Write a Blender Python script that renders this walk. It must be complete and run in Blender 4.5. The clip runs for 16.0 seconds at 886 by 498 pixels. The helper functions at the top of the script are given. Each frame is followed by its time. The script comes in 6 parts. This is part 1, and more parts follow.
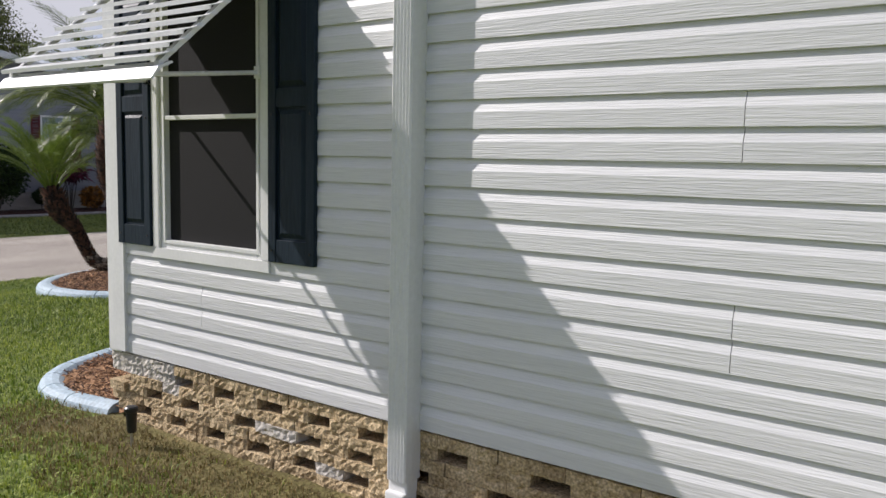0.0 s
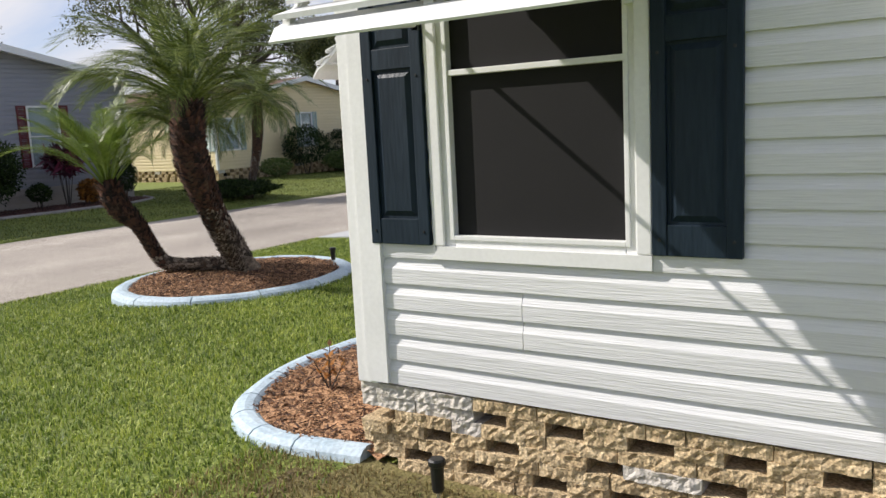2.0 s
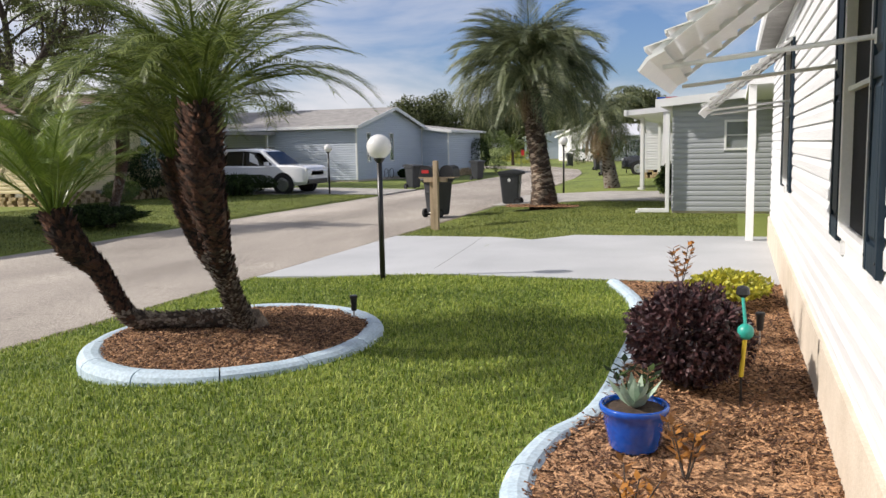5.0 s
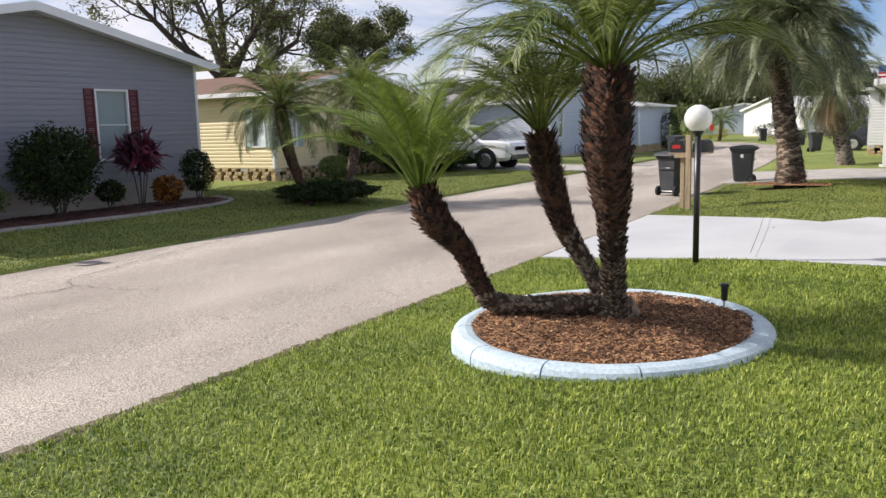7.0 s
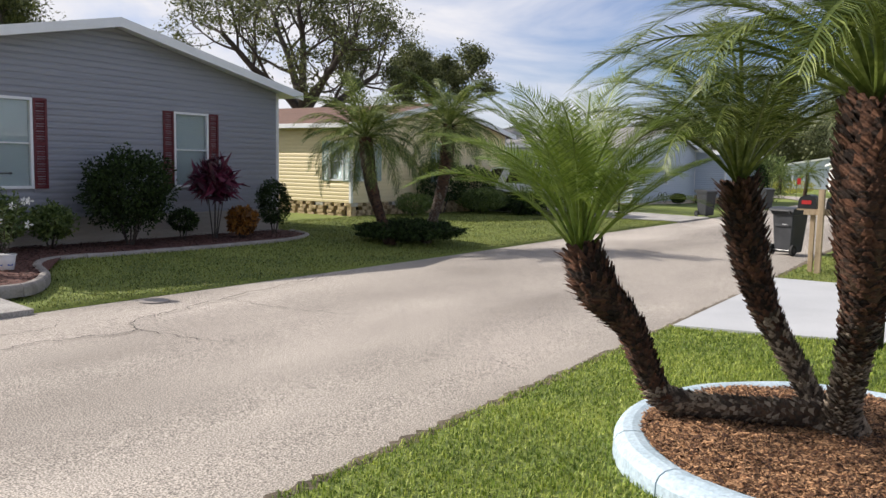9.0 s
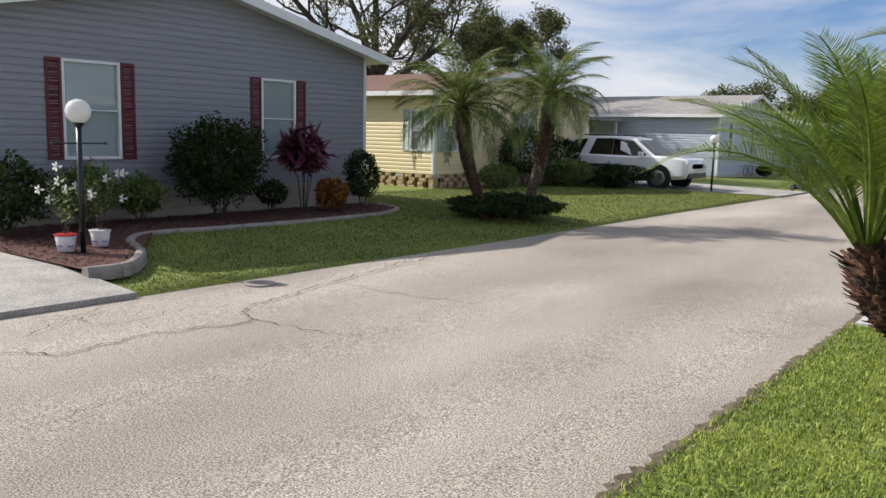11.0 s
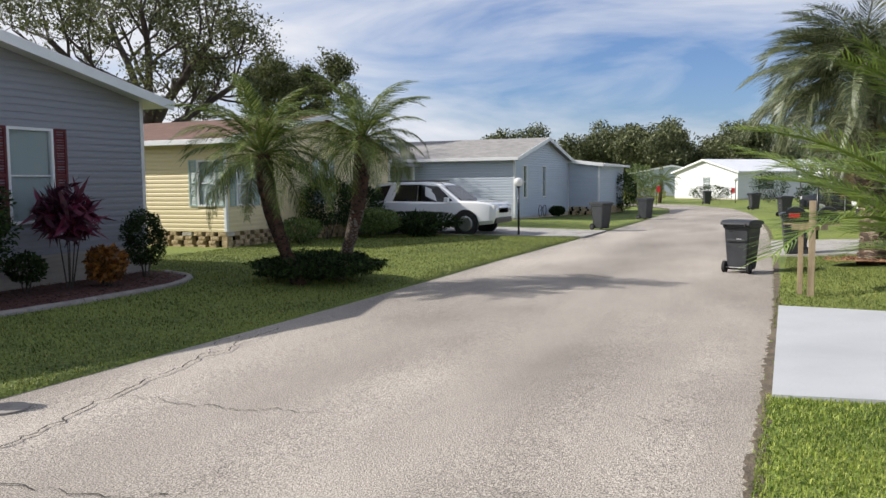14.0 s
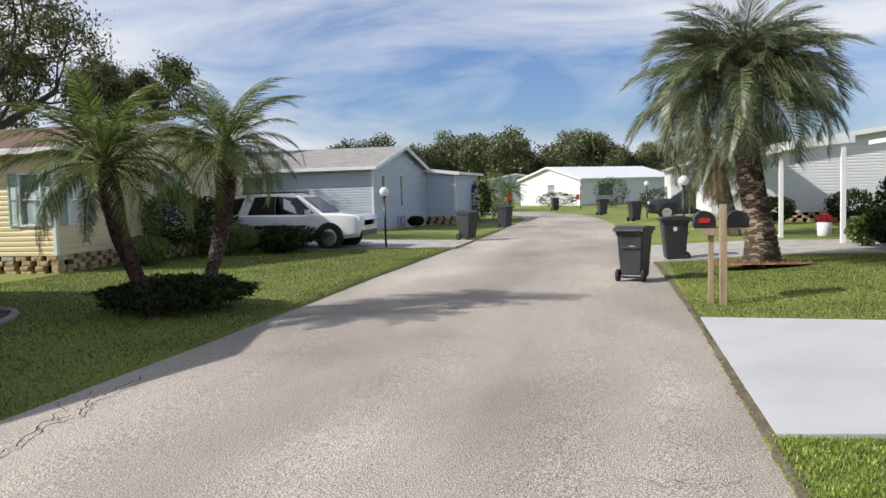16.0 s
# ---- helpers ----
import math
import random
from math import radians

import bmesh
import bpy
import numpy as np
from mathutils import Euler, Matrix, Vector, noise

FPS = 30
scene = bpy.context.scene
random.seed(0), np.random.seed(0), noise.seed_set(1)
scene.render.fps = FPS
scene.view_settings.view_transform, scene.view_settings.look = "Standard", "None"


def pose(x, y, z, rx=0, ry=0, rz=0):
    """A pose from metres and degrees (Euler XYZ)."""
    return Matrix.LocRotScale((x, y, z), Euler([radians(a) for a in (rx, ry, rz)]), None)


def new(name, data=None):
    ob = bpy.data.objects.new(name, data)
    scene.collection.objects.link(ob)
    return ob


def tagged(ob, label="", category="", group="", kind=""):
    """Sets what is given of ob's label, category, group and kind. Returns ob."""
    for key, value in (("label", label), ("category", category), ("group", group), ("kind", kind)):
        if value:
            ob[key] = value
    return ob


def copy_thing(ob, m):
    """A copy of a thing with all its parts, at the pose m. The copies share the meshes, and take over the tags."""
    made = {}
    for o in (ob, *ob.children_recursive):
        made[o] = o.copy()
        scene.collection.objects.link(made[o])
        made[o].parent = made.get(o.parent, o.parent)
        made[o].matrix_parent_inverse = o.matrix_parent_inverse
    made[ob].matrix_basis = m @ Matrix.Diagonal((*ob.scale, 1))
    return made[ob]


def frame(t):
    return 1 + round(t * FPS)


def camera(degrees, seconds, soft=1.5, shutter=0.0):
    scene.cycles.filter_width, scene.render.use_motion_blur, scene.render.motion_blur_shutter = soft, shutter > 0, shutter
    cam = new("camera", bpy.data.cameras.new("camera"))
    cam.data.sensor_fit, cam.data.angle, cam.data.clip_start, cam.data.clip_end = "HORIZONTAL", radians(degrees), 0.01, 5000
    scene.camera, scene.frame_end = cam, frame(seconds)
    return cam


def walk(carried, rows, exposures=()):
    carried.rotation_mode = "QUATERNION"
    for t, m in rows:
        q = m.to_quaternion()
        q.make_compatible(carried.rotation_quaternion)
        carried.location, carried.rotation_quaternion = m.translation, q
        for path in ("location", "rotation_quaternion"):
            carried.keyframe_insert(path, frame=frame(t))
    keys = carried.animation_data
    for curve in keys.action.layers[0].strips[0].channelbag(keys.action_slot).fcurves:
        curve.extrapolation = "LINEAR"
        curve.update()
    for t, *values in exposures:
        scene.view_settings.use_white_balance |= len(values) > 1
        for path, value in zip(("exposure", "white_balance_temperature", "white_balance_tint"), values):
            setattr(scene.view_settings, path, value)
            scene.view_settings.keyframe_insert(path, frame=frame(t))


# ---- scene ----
cam = camera(56.8, 16.0)
METRES, EYE, TILT, LEAN, TURN = 14.08, 1.53, 0.0, 0.0, 36.2
ROWS = [
    (0.0, 0.0, 0.0, 0.0, 0.13, -6.12, -1.18),
    (0.5, -0.0293, 0.0175, -0.0027, 0.85, -6.81, -0.03),
    (1.0, -0.0652, 0.0362, -0.0024, 0.81, -7.76, 1.35),
    (1.5, -0.0998, 0.0529, -0.0015, -0.45, -8.21, 2.24),
    (2.0, -0.1268, 0.0811, -0.0006, -3.09, -8.54, 2.88),
    (2.5, -0.1558, 0.1044, -0.0017, -6.94, -8.43, 3.13),
    (3.0, -0.1835, 0.1275, -0.0011, -11.07, -8.13, 3.29),
    (5.5, -0.3081, 0.2437, 0.0019, -16.77, -7.06, 1.07),
    (6.0, -0.3378, 0.2625, -0.0007, -13.6, -7.66, 0.84),
    (6.5, -0.3742, 0.2787, -0.0006, -9.61, -8.29, 1.1),
    (7.0, -0.4011, 0.2949, 0.0018, -5.85, -8.51, 1.5),
    (7.5, -0.4069, 0.3219, 0.0015, -3.37, -8.01, 1.6),
    (8.0, -0.4152, 0.3481, 0.0005, -2.21, -6.94, 1.08),
    (8.5, -0.4272, 0.3751, 0.0012, -1.9, -6.0, 0.03),
    (9.0, -0.4369, 0.405, 0.001, -1.35, -5.77, -1.1),
    (9.5, -0.457, 0.4253, -0.0003, -0.05, -6.44, -1.99),
    (10.0, -0.4766, 0.4434, 0.0008, 1.67, -7.55, -2.01),
    (12.5, -0.52, 0.543, 0.002, 2.7, -8.17, -1.08),
    (13.0, -0.5249, 0.5686, 0.0064, -3.23, -6.8, -0.63),
    (13.5, -0.5227, 0.6033, 0.0046, -8.6, -5.56, 0.03),
    (14.0, -0.5279, 0.6287, 0.0051, -12.37, -4.64, 0.59),
    (14.5, -0.5398, 0.6572, 0.0051, -14.66, -3.99, 0.89),
    (15.0, -0.5397, 0.6913, 0.0036, -16.35, -3.68, 1.17),
    (15.5, -0.5428, 0.722, 0.0031, -18.94, -3.72, 1.45),
    (16.0, -0.5462, 0.7526, 0.0038, -23.41, -4.09, 1.65),
]
walk(cam, [(t, pose(0, 0, EYE, TILT, LEAN, TURN) @ pose(METRES * x, METRES * y, METRES * z, 90 + pitch, roll, yaw)) for t, x, y, z, yaw, pitch, roll in ROWS],
     exposures=[(0.0, -0.16, 6250, 17), (0.7, -0.08, 6250, 16), (1.5, 0.14, 6350, 14), (3.2, 0.24, 6500, 14), (5.5, 0.12, 6500, 14), (7.0, 0.36, 6500, 16), (8.0, 0.36, 6500, 15), (9.0, 0.28, 6500, 14), (12.5, 0.22, 6350, 12), (16.0, 0.2, 6300, 12)])

# ---- world, sun, exposure ----
SUN_TRAVEL = Vector((1.0, 0.38, -0.8)).normalized()
world = bpy.data.worlds.new("world")
scene.world = world
world.use_nodes = True
wn, wl = world.node_tree.nodes, world.node_tree.links
wn.clear()
w_out = wn.new("ShaderNodeOutputWorld")
w_bg = wn.new("ShaderNodeBackground")
w_bg.inputs["Strength"].default_value = 0.073
sky = wn.new("ShaderNodeTexSky")
sky.sky_type = "NISHITA"
sky.sun_disc = False
sky.sun_elevation = math.asin(-SUN_TRAVEL.z)
sky.sun_rotation = math.atan2(-SUN_TRAVEL.x, -SUN_TRAVEL.y)
sky.air_density, sky.dust_density, sky.ozone_density = 1.0, 0.6, 1.4
w_tc = wn.new("ShaderNodeTexCoord")
w_map = wn.new("ShaderNodeMapping")
w_map.inputs["Scale"].default_value = (1.1, 1.6, 5.0)
w_map.inputs["Rotation"].default_value = (0.0, 0.35, 0.3)
w_n1 = wn.new("ShaderNodeTexNoise")
w_n1.inputs["Scale"].default_value = 2.1
w_n1.inputs["Detail"].default_value = 7
w_n1.inputs["Roughness"].default_value = 0.55
w_n1.inputs["Distortion"].default_value = 0.5
w_ramp = wn.new("ShaderNodeValToRGB")
w_ramp.color_ramp.elements[0].position = 0.4
w_ramp.color_ramp.elements[1].position = 0.68
w_mix = wn.new("ShaderNodeMix")
w_mix.data_type = "RGBA"
w_mix.inputs[7].default_value = (9.6, 9.8, 10.2, 1)
wl.new(w_tc.outputs["Generated"], w_map.inputs["Vector"])
wl.new(w_map.outputs["Vector"], w_n1.inputs["Vector"])
w_dot = wn.new("ShaderNodeVectorMath")
w_dot.operation = "DOT_PRODUCT"
w_dot.inputs[1].default_value = (-0.95, -0.25, 0.15)
w_near = wn.new("ShaderNodeMapRange")
w_near.inputs["From Min"].default_value, w_near.inputs["From Max"].default_value = 0.1, 0.95
w_near.inputs["To Min"].default_value, w_near.inputs["To Max"].default_value = 0.0, 0.3
w_sum = wn.new("ShaderNodeMath")
wl.new(w_tc.outputs["Generated"], w_dot.inputs[0])
wl.new(w_dot.outputs["Value"], w_near.inputs["Value"])
wl.new(w_n1.outputs["Fac"], w_sum.inputs[0])
wl.new(w_near.outputs["Result"], w_sum.inputs[1])
wl.new(w_sum.outputs["Value"], w_ramp.inputs["Fac"])
wl.new(w_ramp.outputs["Color"], w_mix.inputs[0])
w_tint = wn.new("ShaderNodeMix")
w_tint.data_type, w_tint.blend_type = "RGBA", "MULTIPLY"
w_tint.inputs[0].default_value = 1.0
w_tint.inputs[7].default_value = (0.82, 1.0, 1.36, 1)
wl.new(sky.outputs["Color"], w_tint.inputs[6])
wl.new(w_tint.outputs[2], w_mix.inputs[6])
wl.new(w_mix.outputs[2], w_bg.inputs["Color"])
wl.new(w_bg.outputs["Background"], w_out.inputs["Surface"])

sun = new("sun", bpy.data.lights.new("sun", "SUN"))
sun.data.energy = 5.0
sun.data.angle = radians(0.55)
sun.data.color = (1.0, 0.95, 0.86)
sun.rotation_euler = SUN_TRAVEL.to_track_quat("-Z", "Y").to_euler()


# ---- materials ----
def mat(name, a, b, rough=0.7, scale=6.0, fine=60.0, bump=0.15, depth=0.004, metal=0.0, stretch=(1, 1, 1), third=None,
        spread=(0.35, 0.68), island=0.0, thin=0.0, spec=0.5, coat=0.0, speck=None):
    """Two-scale procedural surface: colours a and b mixed by broad and fine noise, fine relief, optional leaf translucency."""
    m = bpy.data.materials.new(name)
    m.use_nodes = True
    n, l = m.node_tree.nodes, m.node_tree.links
    p = n["Principled BSDF"]
    p.inputs["Metallic"].default_value = metal
    p.inputs["Specular IOR Level"].default_value = spec
    p.inputs["Coat Weight"].default_value = coat
    tc, info, mp = n.new("ShaderNodeTexCoord"), n.new("ShaderNodeObjectInfo"), n.new("ShaderNodeMapping")
    off = n.new("ShaderNodeVectorMath")
    off.operation = "MULTIPLY_ADD"
    off.inputs[1].default_value = (9.1, 7.7, 5.3)
    l.new(info.outputs["Random"], off.inputs[0])
    l.new(tc.outputs["Object"], off.inputs[2])
    l.new(off.outputs[0], mp.inputs["Vector"])
    mp.inputs["Scale"].default_value = stretch
    big, small = n.new("ShaderNodeTexNoise"), n.new("ShaderNodeTexNoise")
    big.inputs["Scale"].default_value, small.inputs["Scale"].default_value = scale, fine
    big.inputs["Detail"].default_value, small.inputs["Detail"].default_value = 4, 3
    l.new(mp.outputs[0], big.inputs["Vector"])
    l.new(mp.outputs[0], small.inputs["Vector"])
    add = n.new("ShaderNodeMath")
    add.operation = "MULTIPLY_ADD"
    add.inputs[1].default_value = 0.45
    l.new(small.outputs["Fac"], add.inputs[0])
    half = n.new("ShaderNodeMath")
    half.operation = "MULTIPLY"
    half.inputs[1].default_value = 0.55
    l.new(big.outputs["Fac"], half.inputs[0])
    l.new(half.outputs[0], add.inputs[2])
    value = add.outputs[0]
    if island:
        geo = n.new("ShaderNodeNewGeometry")
        isl = n.new("ShaderNodeMath")
        isl.operation = "MULTIPLY_ADD"
        isl.inputs[1].default_value = island
        l.new(geo.outputs["Random Per Island"], isl.inputs[0])
        sh = n.new("ShaderNodeMath")
        sh.operation = "ADD"
        sh.inputs[1].default_value = -island / 2
        l.new(value, sh.inputs[0])
        l.new(sh.outputs[0], isl.inputs[2])
        value = isl.outputs[0]
    ramp = n.new("ShaderNodeValToRGB")
    ramp.color_ramp.elements[0].position, ramp.color_ramp.elements[1].position = spread
    ramp.color_ramp.elements[0].color, ramp.color_ramp.elements[1].color = (*a, 1), (*b, 1)
    if third:
        e = ramp.color_ramp.elements.new(sum(spread) / 2)
        e.color = (*third, 1)
    l.new(value, ramp.inputs["Fac"])
    colour = ramp.outputs["Color"]
    if speck:
        sn, sr, sm = n.new("ShaderNodeTexNoise"), n.new("ShaderNodeMapRange"), n.new("ShaderNodeMix")
        sn.inputs["Scale"].default_value, sn.inputs["Detail"].default_value = speck[0], 2
        l.new(tc.outputs["Object"], sn.inputs["Vector"])
        sr.inputs["From Min"].default_value, sr.inputs["From Max"].default_value = 0.36, 0.64
        sr.inputs["To Min"].default_value, sr.inputs["To Max"].default_value = 1 - speck[1], 1 + speck[1]
        l.new(sn.outputs["Fac"], sr.inputs["Value"])
        sm.data_type, sm.blend_type = "RGBA", "MULTIPLY"
        sm.inputs[0].default_value = 1.0
        l.new(colour, sm.inputs[6])
        l.new(sr.outputs["Result"], sm.inputs[7])
        colour = sm.outputs[2]
    l.new(colour, p.inputs["Base Color"])
    rr = n.new("ShaderNodeMath")
    rr.operation = "MULTIPLY_ADD"
    rr.inputs[1].default_value, rr.inputs[2].default_value = 0.2, rough - 0.1
    l.new(big.outputs["Fac"], rr.inputs[0])
    l.new(rr.outputs[0], p.inputs["Roughness"])
    if bump:
        bp = n.new("ShaderNodeBump")
        bp.inputs["Strength"].default_value, bp.inputs["Distance"].default_value = bump, depth
        l.new(small.outputs["Fac"], bp.inputs["Height"])
        l.new(bp.outputs["Normal"], p.inputs["Normal"])
    if thin:
        tr, mx = n.new("ShaderNodeBsdfTranslucent"), n.new("ShaderNodeMixShader")
        mx.inputs[0].default_value = thin
        l.new(ramp.outputs["Color"], tr.inputs["Color"])
        l.new(p.outputs[0], mx.inputs[1])
        l.new(tr.outputs[0], mx.inputs[2])
        l.new(mx.outputs[0], n["Material Output"].inputs["Surface"])
    return m


GRASS = mat("grass", (0.085, 0.14, 0.014), (0.42, 0.47, 0.09), 0.6, 0.9, 14, 0.0, island=0.45, thin=0.26, third=(0.205, 0.295, 0.032))
DRY = mat("dry_grass", (0.16, 0.11, 0.04), (0.36, 0.27, 0.12), 0.8, 2.0, 40, 0.0, island=0.4, thin=0.2, third=(0.2, 0.18, 0.06))
SOD = mat("lawn", (0.055, 0.085, 0.013), (0.2, 0.235, 0.05), 0.9, 0.45, 22, 0.9, 0.03, third=(0.16, 0.2, 0.032), speck=(60, 0.4))
ROAD = mat("worn_asphalt", (0.14, 0.119, 0.099), (0.5, 0.448, 0.388), 0.9, 0.5, 110, 0.9, 0.009, third=(0.315, 0.28, 0.24), stretch=(1.0, 0.4, 1), spread=(0.28, 0.7), speck=(85, 0.6))
DRIVE = mat("painted_concrete", (0.36, 0.37, 0.38), (0.48, 0.49, 0.5), 0.75, 0.8, 90, 0.25, 0.003)
PLAINCON = mat("concrete", (0.22, 0.21, 0.195), (0.47, 0.445, 0.41), 0.85, 2.2, 60, 0.4, 0.004, third=(0.36, 0.34, 0.31), speck=(40, 0.2))
KERB = mat("painted_kerb", (0.34, 0.44, 0.51), (0.5, 0.6, 0.67), 0.65, 5, 45, 0.5, 0.006, third=(0.43, 0.53, 0.6), speck=(40, 0.12))
GREYKERB = mat("grey_kerb", (0.2, 0.18, 0.16), (0.36, 0.33, 0.3), 0.9, 5, 45, 0.5, 0.006)
MULCH = mat("red_mulch", (0.07, 0.03, 0.014), (0.42, 0.235, 0.12), 0.85, 14, 70, 0.8, 0.02, island=0.55, third=(0.2, 0.095, 0.042), spread=(0.38, 0.64), speck=(55, 0.45))
GREYBOOT = mat("grey_palm_boots", (0.05, 0.036, 0.026), (0.3, 0.24, 0.18), 0.95, 10, 45, 0.8, 0.012, island=0.5, third=(0.14, 0.105, 0.075))
VERGE = mat("verge_grass", (0.06, 0.085, 0.014), (0.3, 0.31, 0.08), 0.65, 0.9, 14, 0.0, island=0.45, thin=0.22, third=(0.165, 0.205, 0.032))
DARKMULCH = mat("dark_mulch", (0.03, 0.014, 0.01), (0.11, 0.045, 0.032), 0.9, 14, 70, 0.8, 0.02, island=0.5)
VINYL = mat("white_vinyl", (0.66, 0.665, 0.675), (0.78, 0.78, 0.785), 0.45, 2.0, 26, 0.6, 0.005, stretch=(0.25, 0.25, 6))
TRIM = mat("white_trim", (0.74, 0.74, 0.73), (0.83, 0.83, 0.82), 0.4, 3, 50, 0.06, 0.002)
GREYV = mat("grey_vinyl", (0.24, 0.245, 0.27), (0.295, 0.3, 0.327), 0.5, 1.5, 24, 0.25, 0.002, stretch=(0.3, 0.3, 5))
SKIRTV = mat("taupe_vinyl", (0.3, 0.27, 0.23), (0.4, 0.36, 0.31), 0.6, 1.5, 24, 0.25, 0.002, stretch=(0.3, 0.3, 5))
YELLOWV = mat("yellow_vinyl", (0.7, 0.59, 0.34), (0.79, 0.67, 0.41), 0.5, 1.5, 24, 0.25, 0.002, stretch=(0.3, 0.3, 5))
BLUEV = mat("pale_blue_vinyl", (0.44, 0.49, 0.56), (0.53, 0.58, 0.65), 0.5, 1.5, 24, 0.25, 0.002, stretch=(0.3, 0.3, 5))
PALEGREYV = mat("pale_grey_vinyl", (0.34, 0.36, 0.38), (0.43, 0.45, 0.47), 0.5, 1.5, 24, 0.25, 0.002, stretch=(0.3, 0.3, 5))
STUCCO = mat("stucco", (0.5, 0.43, 0.34), (0.66, 0.58, 0.48), 0.9, 3, 60, 0.6, 0.006)
BLOCK = mat("split_block", (0.27, 0.19, 0.1), (0.7, 0.56, 0.36), 0.95, 7, 60, 1.0, 0.012, third=(0.5, 0.38, 0.225), speck=(90, 0.3))
PALEBLOCK = mat("pale_block", (0.46, 0.42, 0.37), (0.68, 0.64, 0.58), 0.95, 9, 38, 1.0, 0.02)
# Near-black colour that stands for the shade in unlit space behind gaps and screens.
VOIDSHADE = mat("crawlspace", (0.015, 0.013, 0.012), (0.03, 0.026, 0.022), 0.95, 5, 30, 0.2)
NAVY = mat("navy_paint", (0.006, 0.014, 0.024), (0.016, 0.03, 0.046), 0.5, 4, 60, 0.8, 0.003, stretch=(1, 1, 0.12), spec=0.22)
REDSH = mat("dark_red_paint", (0.09, 0.008, 0.012), (0.14, 0.015, 0.02), 0.5, 4, 40, 0.1)
AQUASH = mat("pale_aqua_paint", (0.3, 0.4, 0.38), (0.38, 0.48, 0.45), 0.5, 4, 40, 0.1)
BLACK = mat("black_paint", (0.008, 0.008, 0.009), (0.02, 0.02, 0.022), 0.35, 6, 60, 0.1)
PLASTIC = mat("dark_grey_plastic", (0.022, 0.024, 0.028), (0.045, 0.048, 0.054), 0.5, 5, 60, 0.15, 0.002)
RUBBER = mat("rubber", (0.01, 0.01, 0.01), (0.025, 0.025, 0.025), 0.8, 9, 60, 0.2)
ALU = mat("white_aluminium", (0.7, 0.71, 0.71), (0.82, 0.82, 0.81), 0.35, 3, 40, 0.04)
SCREEN = mat("solar_screen", (0.012, 0.0115, 0.012), (0.019, 0.018, 0.019), 0.8, 3, 500, 0.3, 0.001, spec=0.25)
GLOBE = mat("white_globe", (0.78, 0.78, 0.76), (0.86, 0.86, 0.84), 0.25, 4, 40, 0.0, thin=0.3)
WOOD = mat("weathered_wood", (0.24, 0.18, 0.11), (0.45, 0.35, 0.23), 0.85, 5, 50, 0.5, 0.004, stretch=(3, 3, 0.4))
TRUNK = mat("palm_trunk", (0.018, 0.01, 0.007), (0.1, 0.06, 0.036), 0.95, 9, 40, 0.9, 0.02, third=(0.075, 0.043, 0.026))
BOOT = mat("palm_boots", (0.014, 0.007, 0.004), (0.11, 0.048, 0.026), 0.95, 10, 45, 0.8, 0.012, island=0.4)
GREYTRUNK = mat("grey_palm_trunk", (0.1, 0.085, 0.068), (0.34, 0.3, 0.25), 0.95, 5, 34, 1.0, 0.03, stretch=(1, 1, 2.5))
BARK = mat("bark", (0.035, 0.028, 0.023), (0.11, 0.088, 0.072), 0.95, 3, 20, 0.8, 0.02)
FROND = mat("palm_leaf", (0.05, 0.078, 0.016), (0.28, 0.33, 0.085), 0.42, 3, 30, 0.0, island=0.35, thin=0.32, third=(0.12, 0.16, 0.034), spec=0.35)
LIMEFROND = mat("young_palm_leaf", (0.09, 0.15, 0.018), (0.28, 0.37, 0.07), 0.42, 3, 30, 0.0, island=0.35, thin=0.35)
BLUEFROND = mat("grey_green_palm_leaf", (0.06, 0.078, 0.034), (0.32, 0.34, 0.18), 0.45, 3, 30, 0.0, island=0.4, thin=0.25, third=(0.125, 0.155, 0.07))
DEADFROND = mat("dry_palm_leaf", (0.16, 0.11, 0.05), (0.38, 0.29, 0.17), 0.8, 3, 30, 0.0, island=0.4, thin=0.2)
RIB = mat("leaf_stalk", (0.14, 0.15, 0.05), (0.26, 0.26, 0.1), 0.5, 4, 30, 0.0)
LEAF = mat("shrub_leaf", (0.009, 0.018, 0.006), (0.05, 0.08, 0.022), 0.7, 4, 30, 0.0, island=0.5, thin=0.15, spec=0.15)
BRIGHTLEAF = mat("light_shrub_leaf", (0.06, 0.1, 0.02), (0.2, 0.26, 0.07), 0.45, 4, 30, 0.0, island=0.5, thin=0.25)
YELLOWLEAF = mat("yellow_leaf", (0.22, 0.24, 0.02), (0.55, 0.5, 0.05), 0.5, 4, 30, 0.0, island=0.5, thin=0.25)
PURPLE = mat("burgundy_leaf", (0.018, 0.008, 0.012), (0.1, 0.045, 0.045), 0.45, 4, 30, 0.0, island=0.5, thin=0.15)
MAGENTA = mat("maroon_leaf", (0.04, 0.005, 0.016), (0.16, 0.02, 0.05), 0.4, 4, 30, 0.0, island=0.5, thin=0.2)
CROTON = mat("croton_leaf", (0.12, 0.05, 0.01), (0.4, 0.17, 0.03), 0.45, 4, 30, 0.0, island=0.6, thin=0.2)
AGAVE = mat("agave_leaf", (0.2, 0.28, 0.2), (0.36, 0.44, 0.33), 0.5, 8, 40, 0.1)
TREELEAF = mat("tree_leaf", (0.045, 0.06, 0.02), (0.17, 0.185, 0.075), 0.6, 0.6, 8, 0.0, island=0.5, thin=0.2)
PINELEAF = mat("open_tree_leaf", (0.045, 0.06, 0.018), (0.17, 0.185, 0.06), 0.6, 0.6, 8, 0.0, island=0.5, thin=0.25)
PETAL = mat("white_petal", (0.75, 0.75, 0.72), (0.85, 0.85, 0.82), 0.6, 4, 30, 0.0, thin=0.3)
